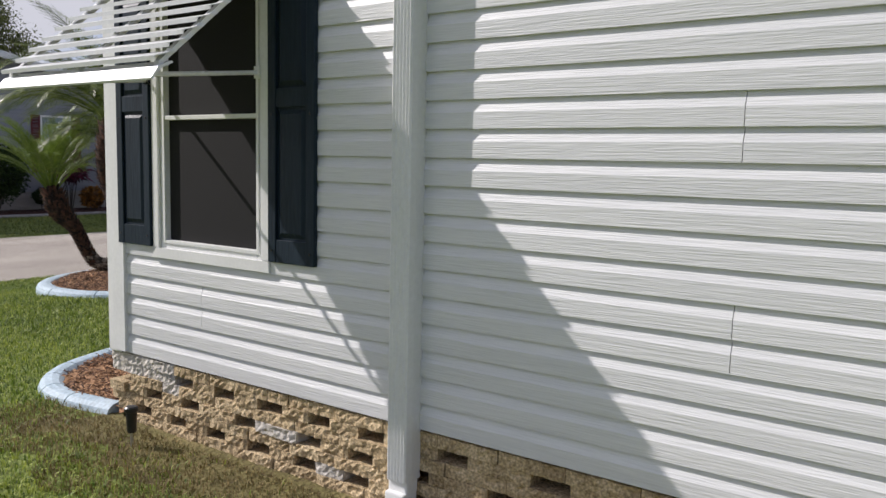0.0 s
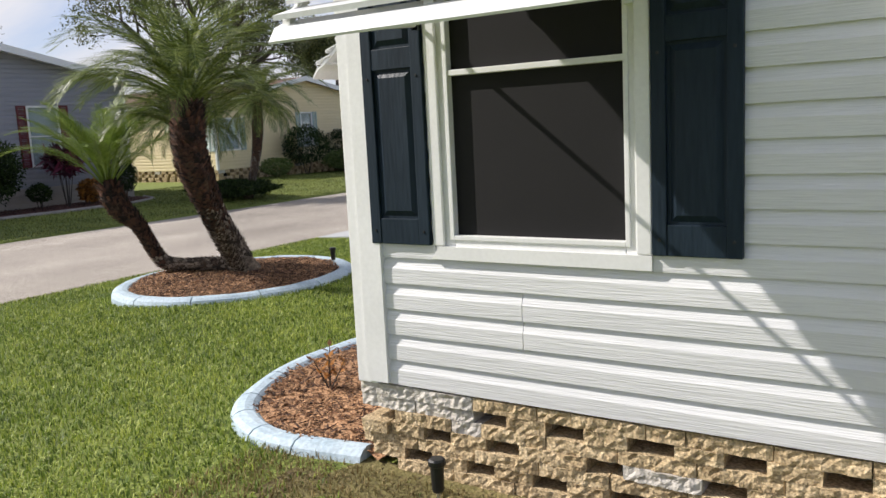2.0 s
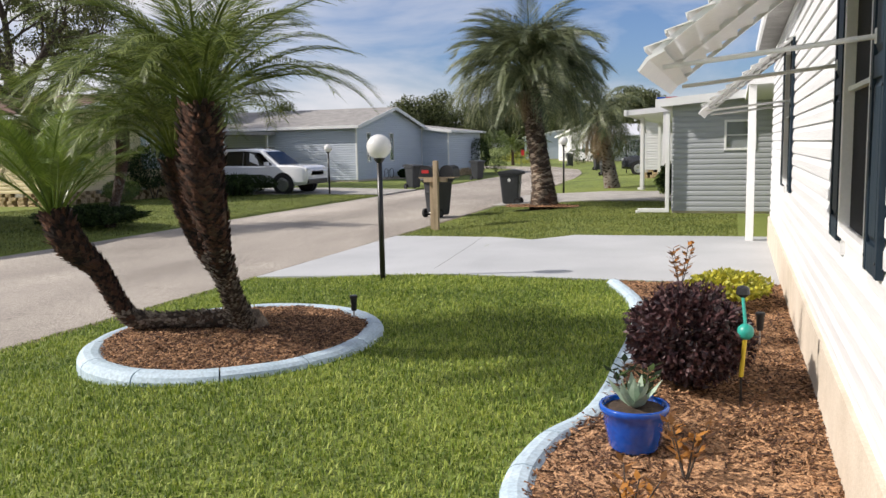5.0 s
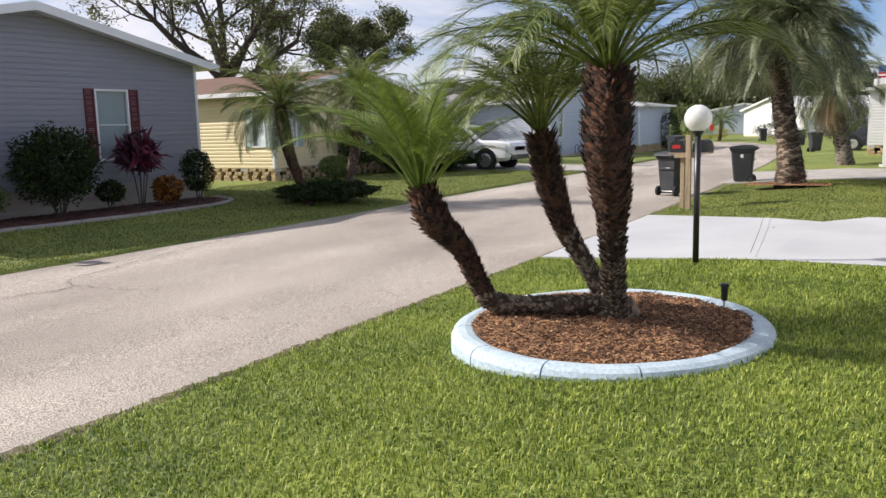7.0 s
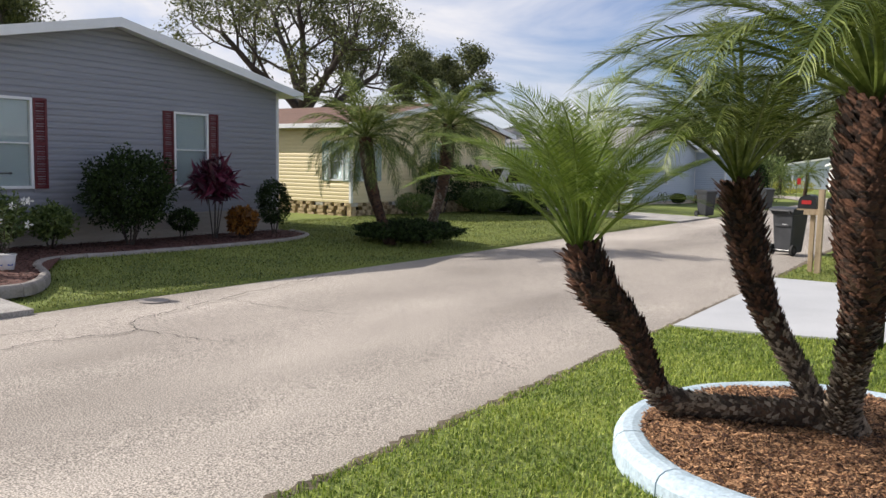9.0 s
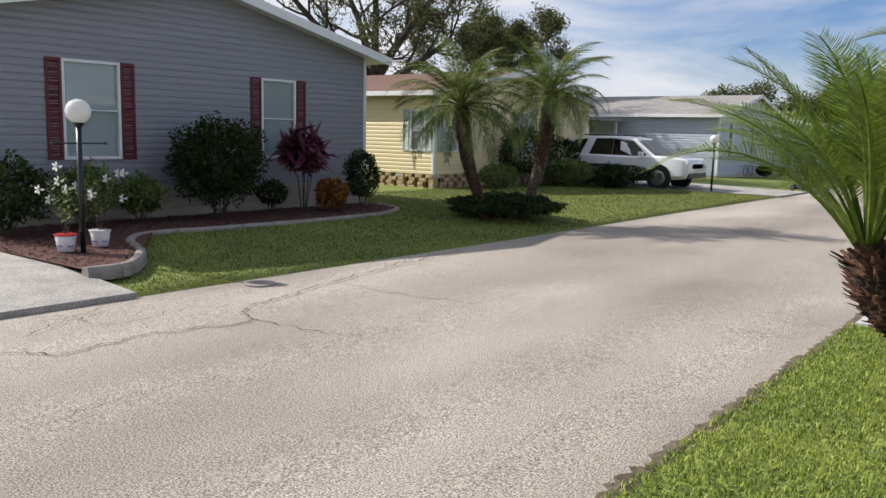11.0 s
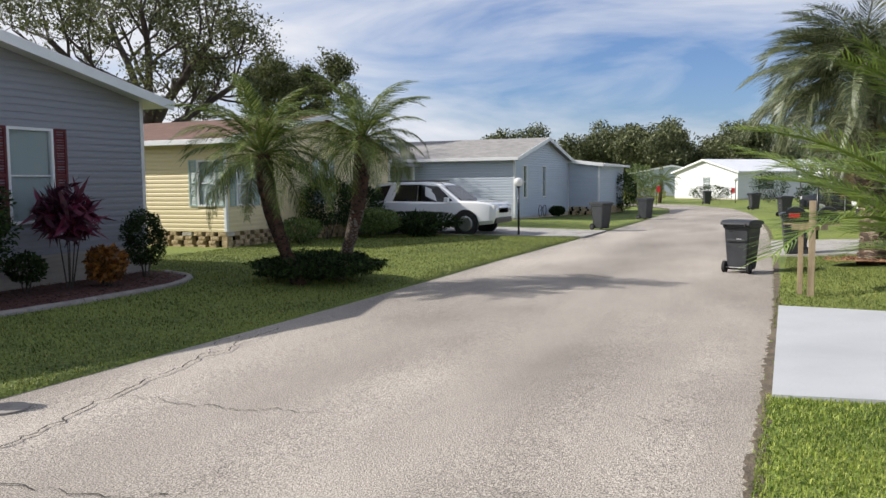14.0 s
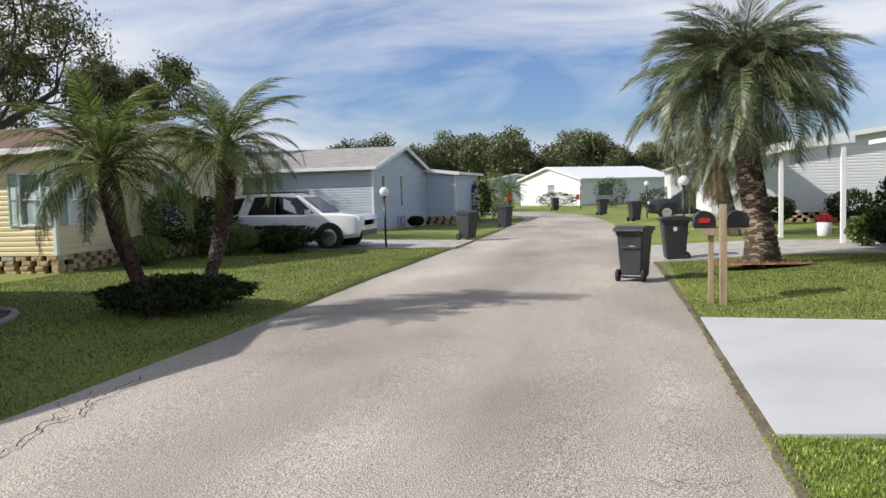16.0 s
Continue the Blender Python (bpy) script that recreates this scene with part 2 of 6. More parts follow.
REDPETAL = mat("red_petal", (0.4, 0.02, 0.03), (0.6, 0.05, 0.06), 0.6, 4, 30, 0.0, thin=0.2)
COBALT = mat("cobalt_glaze", (0.004, 0.06, 0.36), (0.012, 0.1, 0.5), 0.15, 5, 40, 0.05, coat=0.6)
CERAMIC = mat("white_ceramic", (0.68, 0.68, 0.68), (0.8, 0.8, 0.79), 0.25, 5, 40, 0.05, coat=0.4)
SOIL = mat("soil", (0.03, 0.02, 0.013), (0.09, 0.06, 0.04), 0.95, 14, 60, 0.8, 0.01)
SHINGLE = mat("grey_shingle", (0.2, 0.19, 0.18), (0.36, 0.345, 0.33), 0.9, 2.5, 40, 0.6, 0.01)
BROWNSH = mat("brown_shingle", (0.1, 0.055, 0.04), (0.2, 0.115, 0.085), 0.9, 2.5, 40, 0.6, 0.01)
METALROOF = mat("white_metal_roof", (0.7, 0.71, 0.72), (0.8, 0.81, 0.82), 0.4, 1, 20, 0.05)
BLIND = mat("window_blind", (0.4, 0.46, 0.46), (0.5, 0.56, 0.56), 0.5, 1, 30, 0.05, stretch=(1, 1, 6))
CARWHITE = mat("white_car_paint", (0.74, 0.75, 0.76), (0.8, 0.8, 0.81), 0.2, 1, 20, 0.0, coat=0.8)
CARDARK = mat("dark_car_paint", (0.012, 0.014, 0.016), (0.02, 0.022, 0.025), 0.2, 1, 20, 0.0, coat=0.8)
STEEL = mat("alloy", (0.5, 0.5, 0.5), (0.65, 0.65, 0.65), 0.3, 5, 40, 0.05, metal=0.9)
REDPLASTIC = mat("red_plastic", (0.35, 0.012, 0.012), (0.45, 0.02, 0.02), 0.4, 5, 40, 0.05)
TEALP = mat("teal_plastic", (0.02, 0.3, 0.24), (0.04, 0.4, 0.32), 0.4, 5, 40, 0.05)
YELLOWP = mat("yellow_plastic", (0.6, 0.45, 0.03), (0.7, 0.52, 0.05), 0.4, 5, 40, 0.05)
CRACK = mat("crack", (0.03, 0.027, 0.024), (0.07, 0.06, 0.05), 0.95, 9, 60, 0.4)
BROWNSOIL = mat("dry_lawn_soil", (0.1, 0.07, 0.03), (0.3, 0.23, 0.11), 0.95, 1.6, 45, 0.9, 0.03, third=(0.17, 0.15, 0.05))
DIRT = mat("edge_dirt", (0.06, 0.045, 0.03), (0.2, 0.16, 0.11), 0.95, 4, 40, 0.8, 0.02)


def glass_mat(name, tint, rough):
    m = bpy.data.materials.new(name)
    m.use_nodes = True
    p = m.node_tree.nodes["Principled BSDF"]
    p.inputs["Base Color"].default_value = (*tint, 1)
    p.inputs["Roughness"].default_value = rough
    p.inputs["Specular IOR Level"].default_value = 0.6
    p.inputs["Transmission Weight"].default_value = 0.85
    p.inputs["IOR"].default_value = 1.45
    return m


PANE = glass_mat("window_glass", (0.85, 0.92, 0.92), 0.02)
TINT = glass_mat("tinted_glass", (0.02, 0.024, 0.027), 0.03)


# ---- mesh helpers ----
def mesh_from(name, verts, faces, material, smooth=False):
    me = bpy.data.meshes.new(name)
    me.from_pydata([tuple(v) for v in verts], [], faces)
    me.materials.append(material)
    if smooth:
        me.shade_smooth()
    me.update()
    return me


def mesh_tris(name, verts, counts_per, loops, material):
    """Fast mesh of many equal polygons: verts (n,3), loops (m, counts_per)."""
    me = bpy.data.meshes.new(name)
    n, k = len(loops), counts_per
    me.vertices.add(len(verts))
    me.vertices.foreach_set("co", np.asarray(verts, dtype=np.float32).ravel())
    me.loops.add(n * k)
    me.loops.foreach_set("vertex_index", np.asarray(loops, dtype=np.int32).ravel())
    me.polygons.add(n)
    me.polygons.foreach_set("loop_start", np.arange(0, n * k, k, dtype=np.int32))
    me.materials.append(material)
    me.update(calc_edges=True)
    me.validate()
    return me


def thing(name, x, y, z, label, category, group="", kind="", rz=0.0):
    ob = new(name)
    ob.empty_display_size = 0.1
    ob.matrix_basis = pose(x, y, z, 0, 0, rz)
    return tagged(ob, label, category, group, kind)


def hang(ob, parent, label=""):
    ob.parent = parent
    if label:
        ob["label"] = label
    return ob


def part(name, bm, material, parent, label="", smooth=False):
    me = bpy.data.meshes.new(name)
    bmesh.ops.recalc_face_normals(bm, faces=bm.faces)
    bm.to_mesh(me)
    bm.free()
    me.materials.append(material)
    if smooth:
        me.shade_smooth()
    return hang(new(name, me), parent, label) if parent else new(name, me)


def box(x0, x1, y0, y1, z0, z1, bevel=0.0, bm=None):
    bm = bm or bmesh.new()
    r = bmesh.ops.create_cube(bm, size=1.0, matrix=Matrix.LocRotScale(
        ((x0 + x1) / 2, (y0 + y1) / 2, (z0 + z1) / 2), None, (abs(x1 - x0), abs(y1 - y0), abs(z1 - z0))))
    if bevel:
        edges = list({e for v in r["verts"] for e in v.link_edges})
        bmesh.ops.bevel(bm, geom=edges, offset=bevel, segments=2, affect="EDGES", profile=0.6)
    return bm


def rod(p0, p1, r0, r1=None, seg=10, bm=None):
    bm = bm or bmesh.new()
    p0, p1 = Vector(p0), Vector(p1)
    d = p1 - p0
    m = Matrix.Translation((p0 + p1) / 2) @ d.to_track_quat("Z", "Y").to_matrix().to_4x4()
    bmesh.ops.create_cone(bm, cap_ends=True, segments=seg, radius1=r0, radius2=r0 if r1 is None else r1, depth=d.length, matrix=m)
    return bm


def lathe(profile, seg=20, bm=None):
    """Turned shape from (radius, z) pairs."""
    bm = bm or bmesh.new()
    rings = []
    for r, z in profile:
        rings.append([bm.verts.new((r * math.cos(2 * math.pi * i / seg), r * math.sin(2 * math.pi * i / seg), z)) for i in range(seg)])
    for a, b in zip(rings, rings[1:]):
        for i in range(seg):
            bm.faces.new((a[i], a[(i + 1) % seg], b[(i + 1) % seg], b[i]))
    for ring in (rings[0], rings[-1]):
        bm.faces.new(ring)
    return bm


def prism(outline, axis, a, b, bm=None):
    """Outline of (u, w) pairs pushed along an axis from a to b. axis x: (u, w) are y, z; axis y: x, z; axis z: x, y."""
    bm = bm or bmesh.new()
    place = {"x": lambda u, w, c: (c, u, w), "y": lambda u, w, c: (u, c, w), "z": lambda u, w, c: (u, w, c)}[axis]
    lo = [bm.verts.new(place(u, w, a)) for u, w in outline]
    hi = [bm.verts.new(place(u, w, b)) for u, w in outline]
    n = len(outline)
    for i in range(n):
        bm.faces.new((lo[i], lo[(i + 1) % n], hi[(i + 1) % n], hi[i]))
    bm.faces.new(lo)
    bm.faces.new(hi)
    return bm


def lerp(table, v):
    return float(np.interp(v, [p[0] for p in table], [p[1] for p in table]))


def smooth(v):
    v = min(1.0, max(0.0, v))
    return v * v * (3 - 2 * v)


def spline(points, n):
    """Catmull-Rom through points, n steps a span."""
    pts = [Vector(p) for p in points]
    pts = [2 * pts[0] - pts[1]] + pts + [2 * pts[-1] - pts[-2]]
    out = []
    for i in range(1, len(pts) - 2):
        a, b, c, d = pts[i - 1:i + 3]
        for k in range(n):
            t = k / n
            out.append(0.5 * ((2 * b) + (c - a) * t + (2 * a - 5 * b + 4 * c - d) * t * t + (3 * b - a - 3 * c + d) * t ** 3))
    return out + [pts[-2]]


# ---- ground, road, drives ----
EDGE_R = [(-80, -11.5), (8, -11.5), (15, -11.58), (23, -11.85), (34, -12.4), (45, -13.3), (52, -14.2)]
EDGE_L = [(-80, -17.75), (14, -17.78), (21, -17.95), (29, -18.0), (40, -18.1), (52, -18.5)]


def ground_z(x, y):
    r, l = lerp(EDGE_R, y), lerp(EDGE_L, y)
    far = smooth((y - 38) / 12)
    if x > r:
        z = -0.25 + 0.165 * smooth((x - r) / 3.2)
    elif x < l:
        z = -0.25 + (0.17 - 0.08 * smooth((y - 22) / 6)) * smooth((l - x) / 4)
    else:
        z = -0.33
    return z * (1 - far) + -0.33 * far


def build_ground():
    ys = [-400, -120, -40, -15, -8] + list(np.arange(-5, 52, 1.0)) + [53, 56, 60, 70, 90, 140, 300, 900]
    verts, faces, cols = [], [], 0
    for y in ys:
        r, l = lerp(EDGE_R, y), lerp(EDGE_L, y)
        xs = [-900, -250, -90, -50, l - 14, l - 8, l - 4, l - 3, l - 2, l - 1.2, l - 0.5, l - 0.001, l + 0.03, r - 0.03, r + 0.001, r + 0.5, r + 1.2,
              r + 2, r + 2.6, r + 3.2, r + 5, r + 7, r + 9, r + 12, 20, 60, 250, 900]
        cols = len(xs)
        verts += [(x, y, ground_z(x, y)) for x in xs]
    for j in range(len(ys) - 1):
        for i in range(cols - 1):
            a = j * cols + i
            faces.append((a, a + 1, a + cols + 1, a + cols))
    ob = new("ground", mesh_from("ground", verts, faces, SOD, True))
    tagged(ob, "mown green lawn sloping gently down to the street", "lawn", kind="structure")


build_ground()


def build_road():
    right = [(x, y) for y, x in EDGE_R[:-1]] + [(-14.2, 52), (-15.6, 59), (-19.0, 67), (-27, 73), (-40, 77), (-70, 79)]
    left = [(x, y) for y, x in EDGE_L[:-1]] + [(-18.5, 52), (-19.4, 58), (-21.5, 63), (-26.5, 67), (-38, 70.5), (-70, 72)]

    def fine(line):
        pts = []
        for (xa, ya), (xb, yb) in zip(line, line[1:]):
            n = max(1, int(math.hypot(xb - xa, yb - ya) / 0.35))
            pts += [(xa + (xb - xa) * k / n, ya + (yb - ya) * k / n) for k in range(n)]
        return pts + [line[-1]]
    verts, faces = [], []
    n = 700
    fr, fl = fine(right), fine(left)
    for i in range(n):
        a, b = fl[int(i * (len(fl) - 1) / (n - 1))], fr[int(i * (len(fr) - 1) / (n - 1))]
        wob = 0.06 * noise.noise((a[1] * 1.7, 3.1, 0))
        wobr = 0.07 * noise.noise((b[1] * 1.9, 9.1, 0))
        a, b = (a[0] + wob, a[1]), (b[0] + wobr, b[1])
        for k, z in enumerate((-0.285, -0.262, -0.255, -0.262, -0.285)):
            s = k / 4
            verts.append((a[0] + (b[0] - a[0]) * s, a[1] + (b[1] - a[1]) * s, z))
    for i in range(n - 1):
        for k in range(4):
            p = i * 5 + k
            faces.append((p, p + 1, p + 6, p + 5))
    ob = new("road", mesh_from("road", verts, faces, ROAD, True))
    tagged(ob, "pale sun-bleached asphalt street with stains and cracks", "road", kind="structure")


build_road()


def ribbon(name, points, width, z, material, parent=None, jitter=0.4, seed=1, amp=1.0):
    rnd = random.Random(seed)
    verts, faces = [], []
    fine = []
    for (xa, ya), (xb, yb) in zip(points, points[1:]):
        n = max(2, int(math.hypot(xb - xa, yb - ya) / 0.06))
        ln = math.hypot(xb - xa, yb - ya) or 1
        nx, ny = -(yb - ya) / ln, (xb - xa) / ln
        for k in range(n):
            s = k / n
            j = (noise.noise((s * 4 + xa, ya * 2, seed)) * 0.14 + noise.noise((s * 22 + xa, ya * 2, seed)) * 0.05) * min(1, 4 * s * (1 - s) + 0.1) * amp
            fine.append((xa + (xb - xa) * s + nx * j, ya + (yb - ya) * s + ny * j, nx, ny))
    for x, y, nx, ny in fine:
        w = width * (1 - jitter * rnd.random()) / 2
        verts += [(x + nx * w, y + ny * w, z), (x - nx * w, y - ny * w, z)]
    for i in range(len(fine) - 1):
        faces.append((2 * i, 2 * i + 1, 2 * i + 3, 2 * i + 2))
    ob = new(name, mesh_from(name, verts, faces, material))
    if parent:
        ob.parent = parent
    return ob


CRACK_LINES = [
    [(-16.6, 3.5), (-16.25, 4.21), (-15.99, 4.33), (-16.11, 5.21), (-15.87, 5.85), (-15.88, 6.21), (-16.35, 6.46), (-16.47, 6.75), (-16.68, 7.51), (-16.83, 8.19), (-17.0, 9.0), (-17.13, 9.55), (-17.26, 9.8), (-17.09, 10.05), (-17.3, 10.4), (-17.34, 10.88), (-17.42, 11.5)],
    [(-15.88, 6.21), (-15.02, 6.28), (-14.62, 6.44)],
    [(-16.83, 8.19), (-16.07, 8.1), (-15.37, 8.17), (-14.74, 8.36)],
    [(-16.71, 4.41), (-17.22, 5.09), (-16.68, 5.1), (-16.62, 5.51), (-16.78, 6.06), (-16.5, 6.47)],
    [(-17.4, 4.79), (-17.22, 5.09), (-17.58, 6.09), (-17.54, 6.38)],
    [(-14.53, 3.48), (-14.62, 4.13), (-14.61, 4.89), (-14.57, 5.62), (-14.62, 6.44), (-14.7, 7.17)],
    [(-17.26, 9.8), (-17.5, 10.3), (-17.55, 10.9)],
    [(-17.4, 12.6), (-15.3, 12.9), (-13.0, 12.7)],
    [(-16.2, 21.0), (-14.9, 22.6), (-14.6, 24.5)],
    [(-12.9, 7.2), (-12.3, 7.35), (-11.7, 7.3)],
    [(-12.6, 9.2), (-12.1, 9.1), (-11.6, 9.3)],
    [(-12.2, 9.9), (-11.9, 9.85), (-11.5, 9.95)],
    [(-12.3, 10.9), (-11.9, 10.8), (-11.55, 10.95)],
]
for k, line in enumerate(CRACK_LINES):
    tagged(ribbon("road_crack", line, 0.026 if k == 0 else 0.006 if k == 5 else 0.015 if k < 7 else 0.008, -0.2485, CRACK, None, 0.7, k + 3), "dark jagged crack in the asphalt", "crack", kind="structure")
verge = [(lerp(EDGE_R, y) + 0.03, y) for y in np.arange(1.5, 40, 1.5)]
tagged(ribbon("road_edge_dirt", verge, 0.17, -0.247, DIRT, None, 0.75, 77, 0.4), "dirt strip along the ragged asphalt edge", "dirt", kind="structure")


def slab(name, outline, material, label, thick=0.1, lift=0.012):
    bm = bmesh.new()
    top = [bm.verts.new((x, y, z + lift)) for x, y, z in outline]
    low = [bm.verts.new((x, y, z + lift - thick)) for x, y, z in outline]
    n = len(outline)
    for i in range(n):
        bm.faces.new((top[i], top[(i + 1) % n], low[(i + 1) % n], low[i]))
    bm.faces.new(top)
    bm.faces.new(low)
    bmesh.ops.triangulate(bm, faces=[f for f in bm.faces if len(f.verts) > 4])
    return tagged(part(name, bm, material, None), label, "driveway", kind="structure")


slab("driveway", [(-11.45, 10.15, -0.245), (-8.6, 10.0, -0.09), (-4.0, 9.95, -0.075), (-4.0, 14.9, -0.075), (-7.75, 14.75, -0.085), (-8.35, 13.95, -0.09),
                  (-9.2, 14.6, -0.13), (-11.55, 15.5, -0.245)], DRIVE, "smooth pale grey painted concrete driveway", lift=0.02)
slab("driveway", [(-11.95, 23.9, -0.245), (-8.9, 23.7, -0.07), (3.0, 23.7, -0.07), (3.0, 27.9, -0.07), (-9.1, 28.2, -0.07), (-12.15, 29.0, -0.245)], PLAINCON,
     "pale concrete driveway beside a carport", lift=0.02)
slab("driveway", [(-17.9, 29.4, -0.245), (-17.95, 32.9, -0.245), (-22.0, 32.6, -0.15), (-33.0, 32.6, -0.15), (-33.0, 28.0, -0.15), (-22.0, 28.0, -0.15)], PLAINCON,
     "pale concrete driveway under a parked car", lift=0.02)
slab("driveway", [(-17.7, 6.05, -0.24), (-19.2, 6.0, -0.12), (-26, 5.9, -0.07), (-26, 2.0, -0.07), (-19.2, 2.0, -0.12), (-17.7, 1.6, -0.24)], PLAINCON,
     "mottled grey concrete driveway meeting the street", lift=0.02)


tagged(ribbon("drive_joint", [(-9.3, 14.5), (-9.0, 12.2), (-8.75, 10.1)], 0.008, -0.03, CRACK, None, 0.1, 5, 0.05), "thin saw-cut joint in the concrete drive", "joint", kind="structure")


# ---- houses ----
def wall_frame(parent, origin, direction):
    """Local placing: u along the wall, n outwards, w up. direction: 's' faces -y and runs +x, 'e' faces +x and runs +y, 'w' faces -x and runs -y."""
    rz = {"s": 0.0, "e": 90.0, "w": -90.0, "n": 180.0}[direction]
    return pose(*origin, 0, 0, rz)


def siding(parent, m, length, z0, z1, holes, course, material, roof=None, phase=0.0, seams=(), depth=0.022, group_cap=400):
    """Boards of Dutch-lap siding, one object each. Local: x along, -y outwards. roof(u): top height there."""
    cache = {}
    k = 0
    z = z0 - phase
    while z < z1 - 0.01:
        a, b = max(z, z0), min(z + course, z1)
        spans = [(0.0, length)]
        for u0, u1, h0, h1 in holes:
            if b > h0 + 0.01 and a < h1 - 0.01:
                nxt = []
                for s0, s1 in spans:
                    if u1 <= s0 or u0 >= s1:
                        nxt.append((s0, s1))
                    else:
                        if u0 - s0 > 0.02:
                            nxt.append((s0, u0))
                        if s1 - u1 > 0.02:
                            nxt.append((u1, s1))
                spans = nxt
        for us, ks in seams:
            if k % 6 in ks:
                spans = [q for s0, s1 in spans for q in (((s0, us - 0.0015), (us + 0.0015, s1)) if s0 + 0.1 < us < s1 - 0.1 else ((s0, s1),))]
        for s0, s1 in spans:
            def ends(w):
                if roof is None:
                    return s0, s1
                us = [u for u in np.linspace(s0, s1, 240) if roof(u) >= w]
                return (us[0], us[-1]) if us else None
            e0, e1 = ends(a), ends(b)
            if e0 is None:
                continue
            if e1 is None:
                mid = (e0[0] + e0[1]) / 2
                e1 = (mid - 0.01, mid + 0.01)
            h = b - a
            key = (round(e0[0], 3), round(e0[1], 3), round(e1[0], 3), round(e1[1], 3), round(h, 3)) if roof else (round(s1 - s0, 3), round(h, 3))
            base = 0.0 if roof else s0
            if key not in cache:
                prof = [(0.0, 0.0), (-depth, 0.0), (-depth, 0.56 * h), (-depth * 0.82, 0.64 * h), (-0.003, h), (0.0, h)]
                vs = []
                for side in (0, 1):
                    for n, w in prof:
                        s = w / h
                        vs.append((e0[side] + (e1[side] - e0[side]) * s - base, n, w))
                fs = [(i, i + 1, i + 7, i + 6) for i in range(5)] + [(0, 6, 11, 5), tuple(range(5, -1, -1)), tuple(range(6, 12))]
                cache[key] = mesh_from("siding_board", vs, fs, material)
            ob = new("siding_board", cache[key])
            ob.parent = parent
            ob.matrix_basis = m @ Matrix.Translation((base, 0, a))
        z += course
        k += 1


def wall_core(parent, m, length, z0, z1, holes, material, name="wall", roof_pts=None, thick=0.12):
    """Wall slab with real openings, built from the blocks between them; roof_pts adds a gable outline on top."""
    us = sorted({0.0, length, *[h[0] for h in holes], *[h[1] for h in holes]})
    ws = sorted({z0, z1, *[h[2] for h in holes], *[h[3] for h in holes]})
    bm = bmesh.new()
    for u0, u1 in zip(us, us[1:]):
        for w0, w1 in zip(ws, ws[1:]):
            if not any(u0 >= h[0] - 1e-6 and u1 <= h[1] + 1e-6 and w0 >= h[2] - 1e-6 and w1 <= h[3] + 1e-6 for h in holes):
                box(u0, u1, 0.001, thick, w0, w1, 0, bm)
    if roof_pts:
        prism(roof_pts, "y", 0.001, thick, bm)
    bmesh.ops.remove_doubles(bm, verts=bm.verts, dist=0.0005)
    ob = part(name, bm, material, parent)
    ob.matrix_basis = m
    return ob


def window_unit(parent, m, u0, u1, w0, w1, frame_mat, backing, rail=0.5, frame_w=0.06, glass=True, proud=0.04):
    """Frame, sash rails, pane and what shows behind it, set in an opening. Local: -y outwards."""
    w = thing("window", 0, 0, 0, "", "")
    for key in ("label", "category"):
        if key in w:
            del w[key]
    w.parent = parent
    w.matrix_basis = m
    bm = bmesh.new()
    f = frame_w
    for a in ((u0, u0 + f, w0, w1), (u1 - f, u1, w0, w1), (u0 + f, u1 - f, w0, w0 + f), (u0 + f, u1 - f, w1 - f, w1)):
        box(a[0], a[1], -proud, 0.05, a[2], a[3], 0.005, bm)
    part("window_frame", bm, frame_mat, w)
    if rail:
        wr = w0 + (w1 - w0) * rail
        part("meeting_rail", box(u0 + f, u1 - f, -0.02, 0.03, wr - 0.012, wr + 0.012, 0.003), frame_mat, w)
    if glass:
        p = part("pane", box(u0 + f, u1 - f, 0.008, 0.012, w0 + f, w1 - f), PANE, w)
        p.visible_shadow = False
        # Pale blind by default; near-black SCREEN stands in for an unlit room.
        part("blind", box(u0 + f, u1 - f, 0.06, 0.07, w0 + f, w1 - f), backing, w)
    else:
        part("screen", box(u0 + f, u1 - f, 0.012, 0.016, w0 + f, w1 - f), backing, w)
        # Near-black sheet, coloured as the unlit room behind the screen.
        part("inner_pane", box(u0 + f, u1 - f, 0.045, 0.05, w0 + f, w1 - f), VOIDSHADE, w)
    return w


def plain_shutter(parent, m, u0, u1, w0, w1, material, louvres=True):
    s = new("shutter")
    s.parent = parent
    s.matrix_basis = m
    bm = bmesh.new()
    f = 0.045
    y0, y1 = -0.045, -0.017
    for a in ((u0, u0 + f, w0, w1), (u1 - f, u1, w0, w1), (u0 + f, u1 - f, w0, w0 + f), (u0 + f, u1 - f, w1 - f, w1),
              (u0 + f, u1 - f, (w0 + w1) / 2 - f / 2, (w0 + w1) / 2 + f / 2)):
        box(a[0], a[1], y0, y1, a[2], a[3], 0, bm)
    part("shutter_frame", bm, material, s)
    bm = bmesh.new()
    n = int((w1 - w0 - 2 * f) / 0.045)
    for i in range(n):
        z = w0 + f + (i + 0.5) * (w1 - w0 - 2 * f) / n
        vs = [(u0 + f, y0 + 0.006, z - 0.02), (u1 - f, y0 + 0.006, z - 0.02), (u1 - f, y1, z + 0.02), (u0 + f, y1, z + 0.02)]
        q = [bm.verts.new(v) for v in vs] + [bm.verts.new((v[0], v[1] + 0.006, v[2])) for v in vs]
        for fc in ((0, 1, 2, 3), (7, 6, 5, 4), (0, 4, 5, 1), (1, 5, 6, 2), (2, 6, 7, 3), (3, 7, 4, 0)):
            bm.faces.new([q[i2] for i2 in fc])
    part("louvre_panel", bm, material, s)


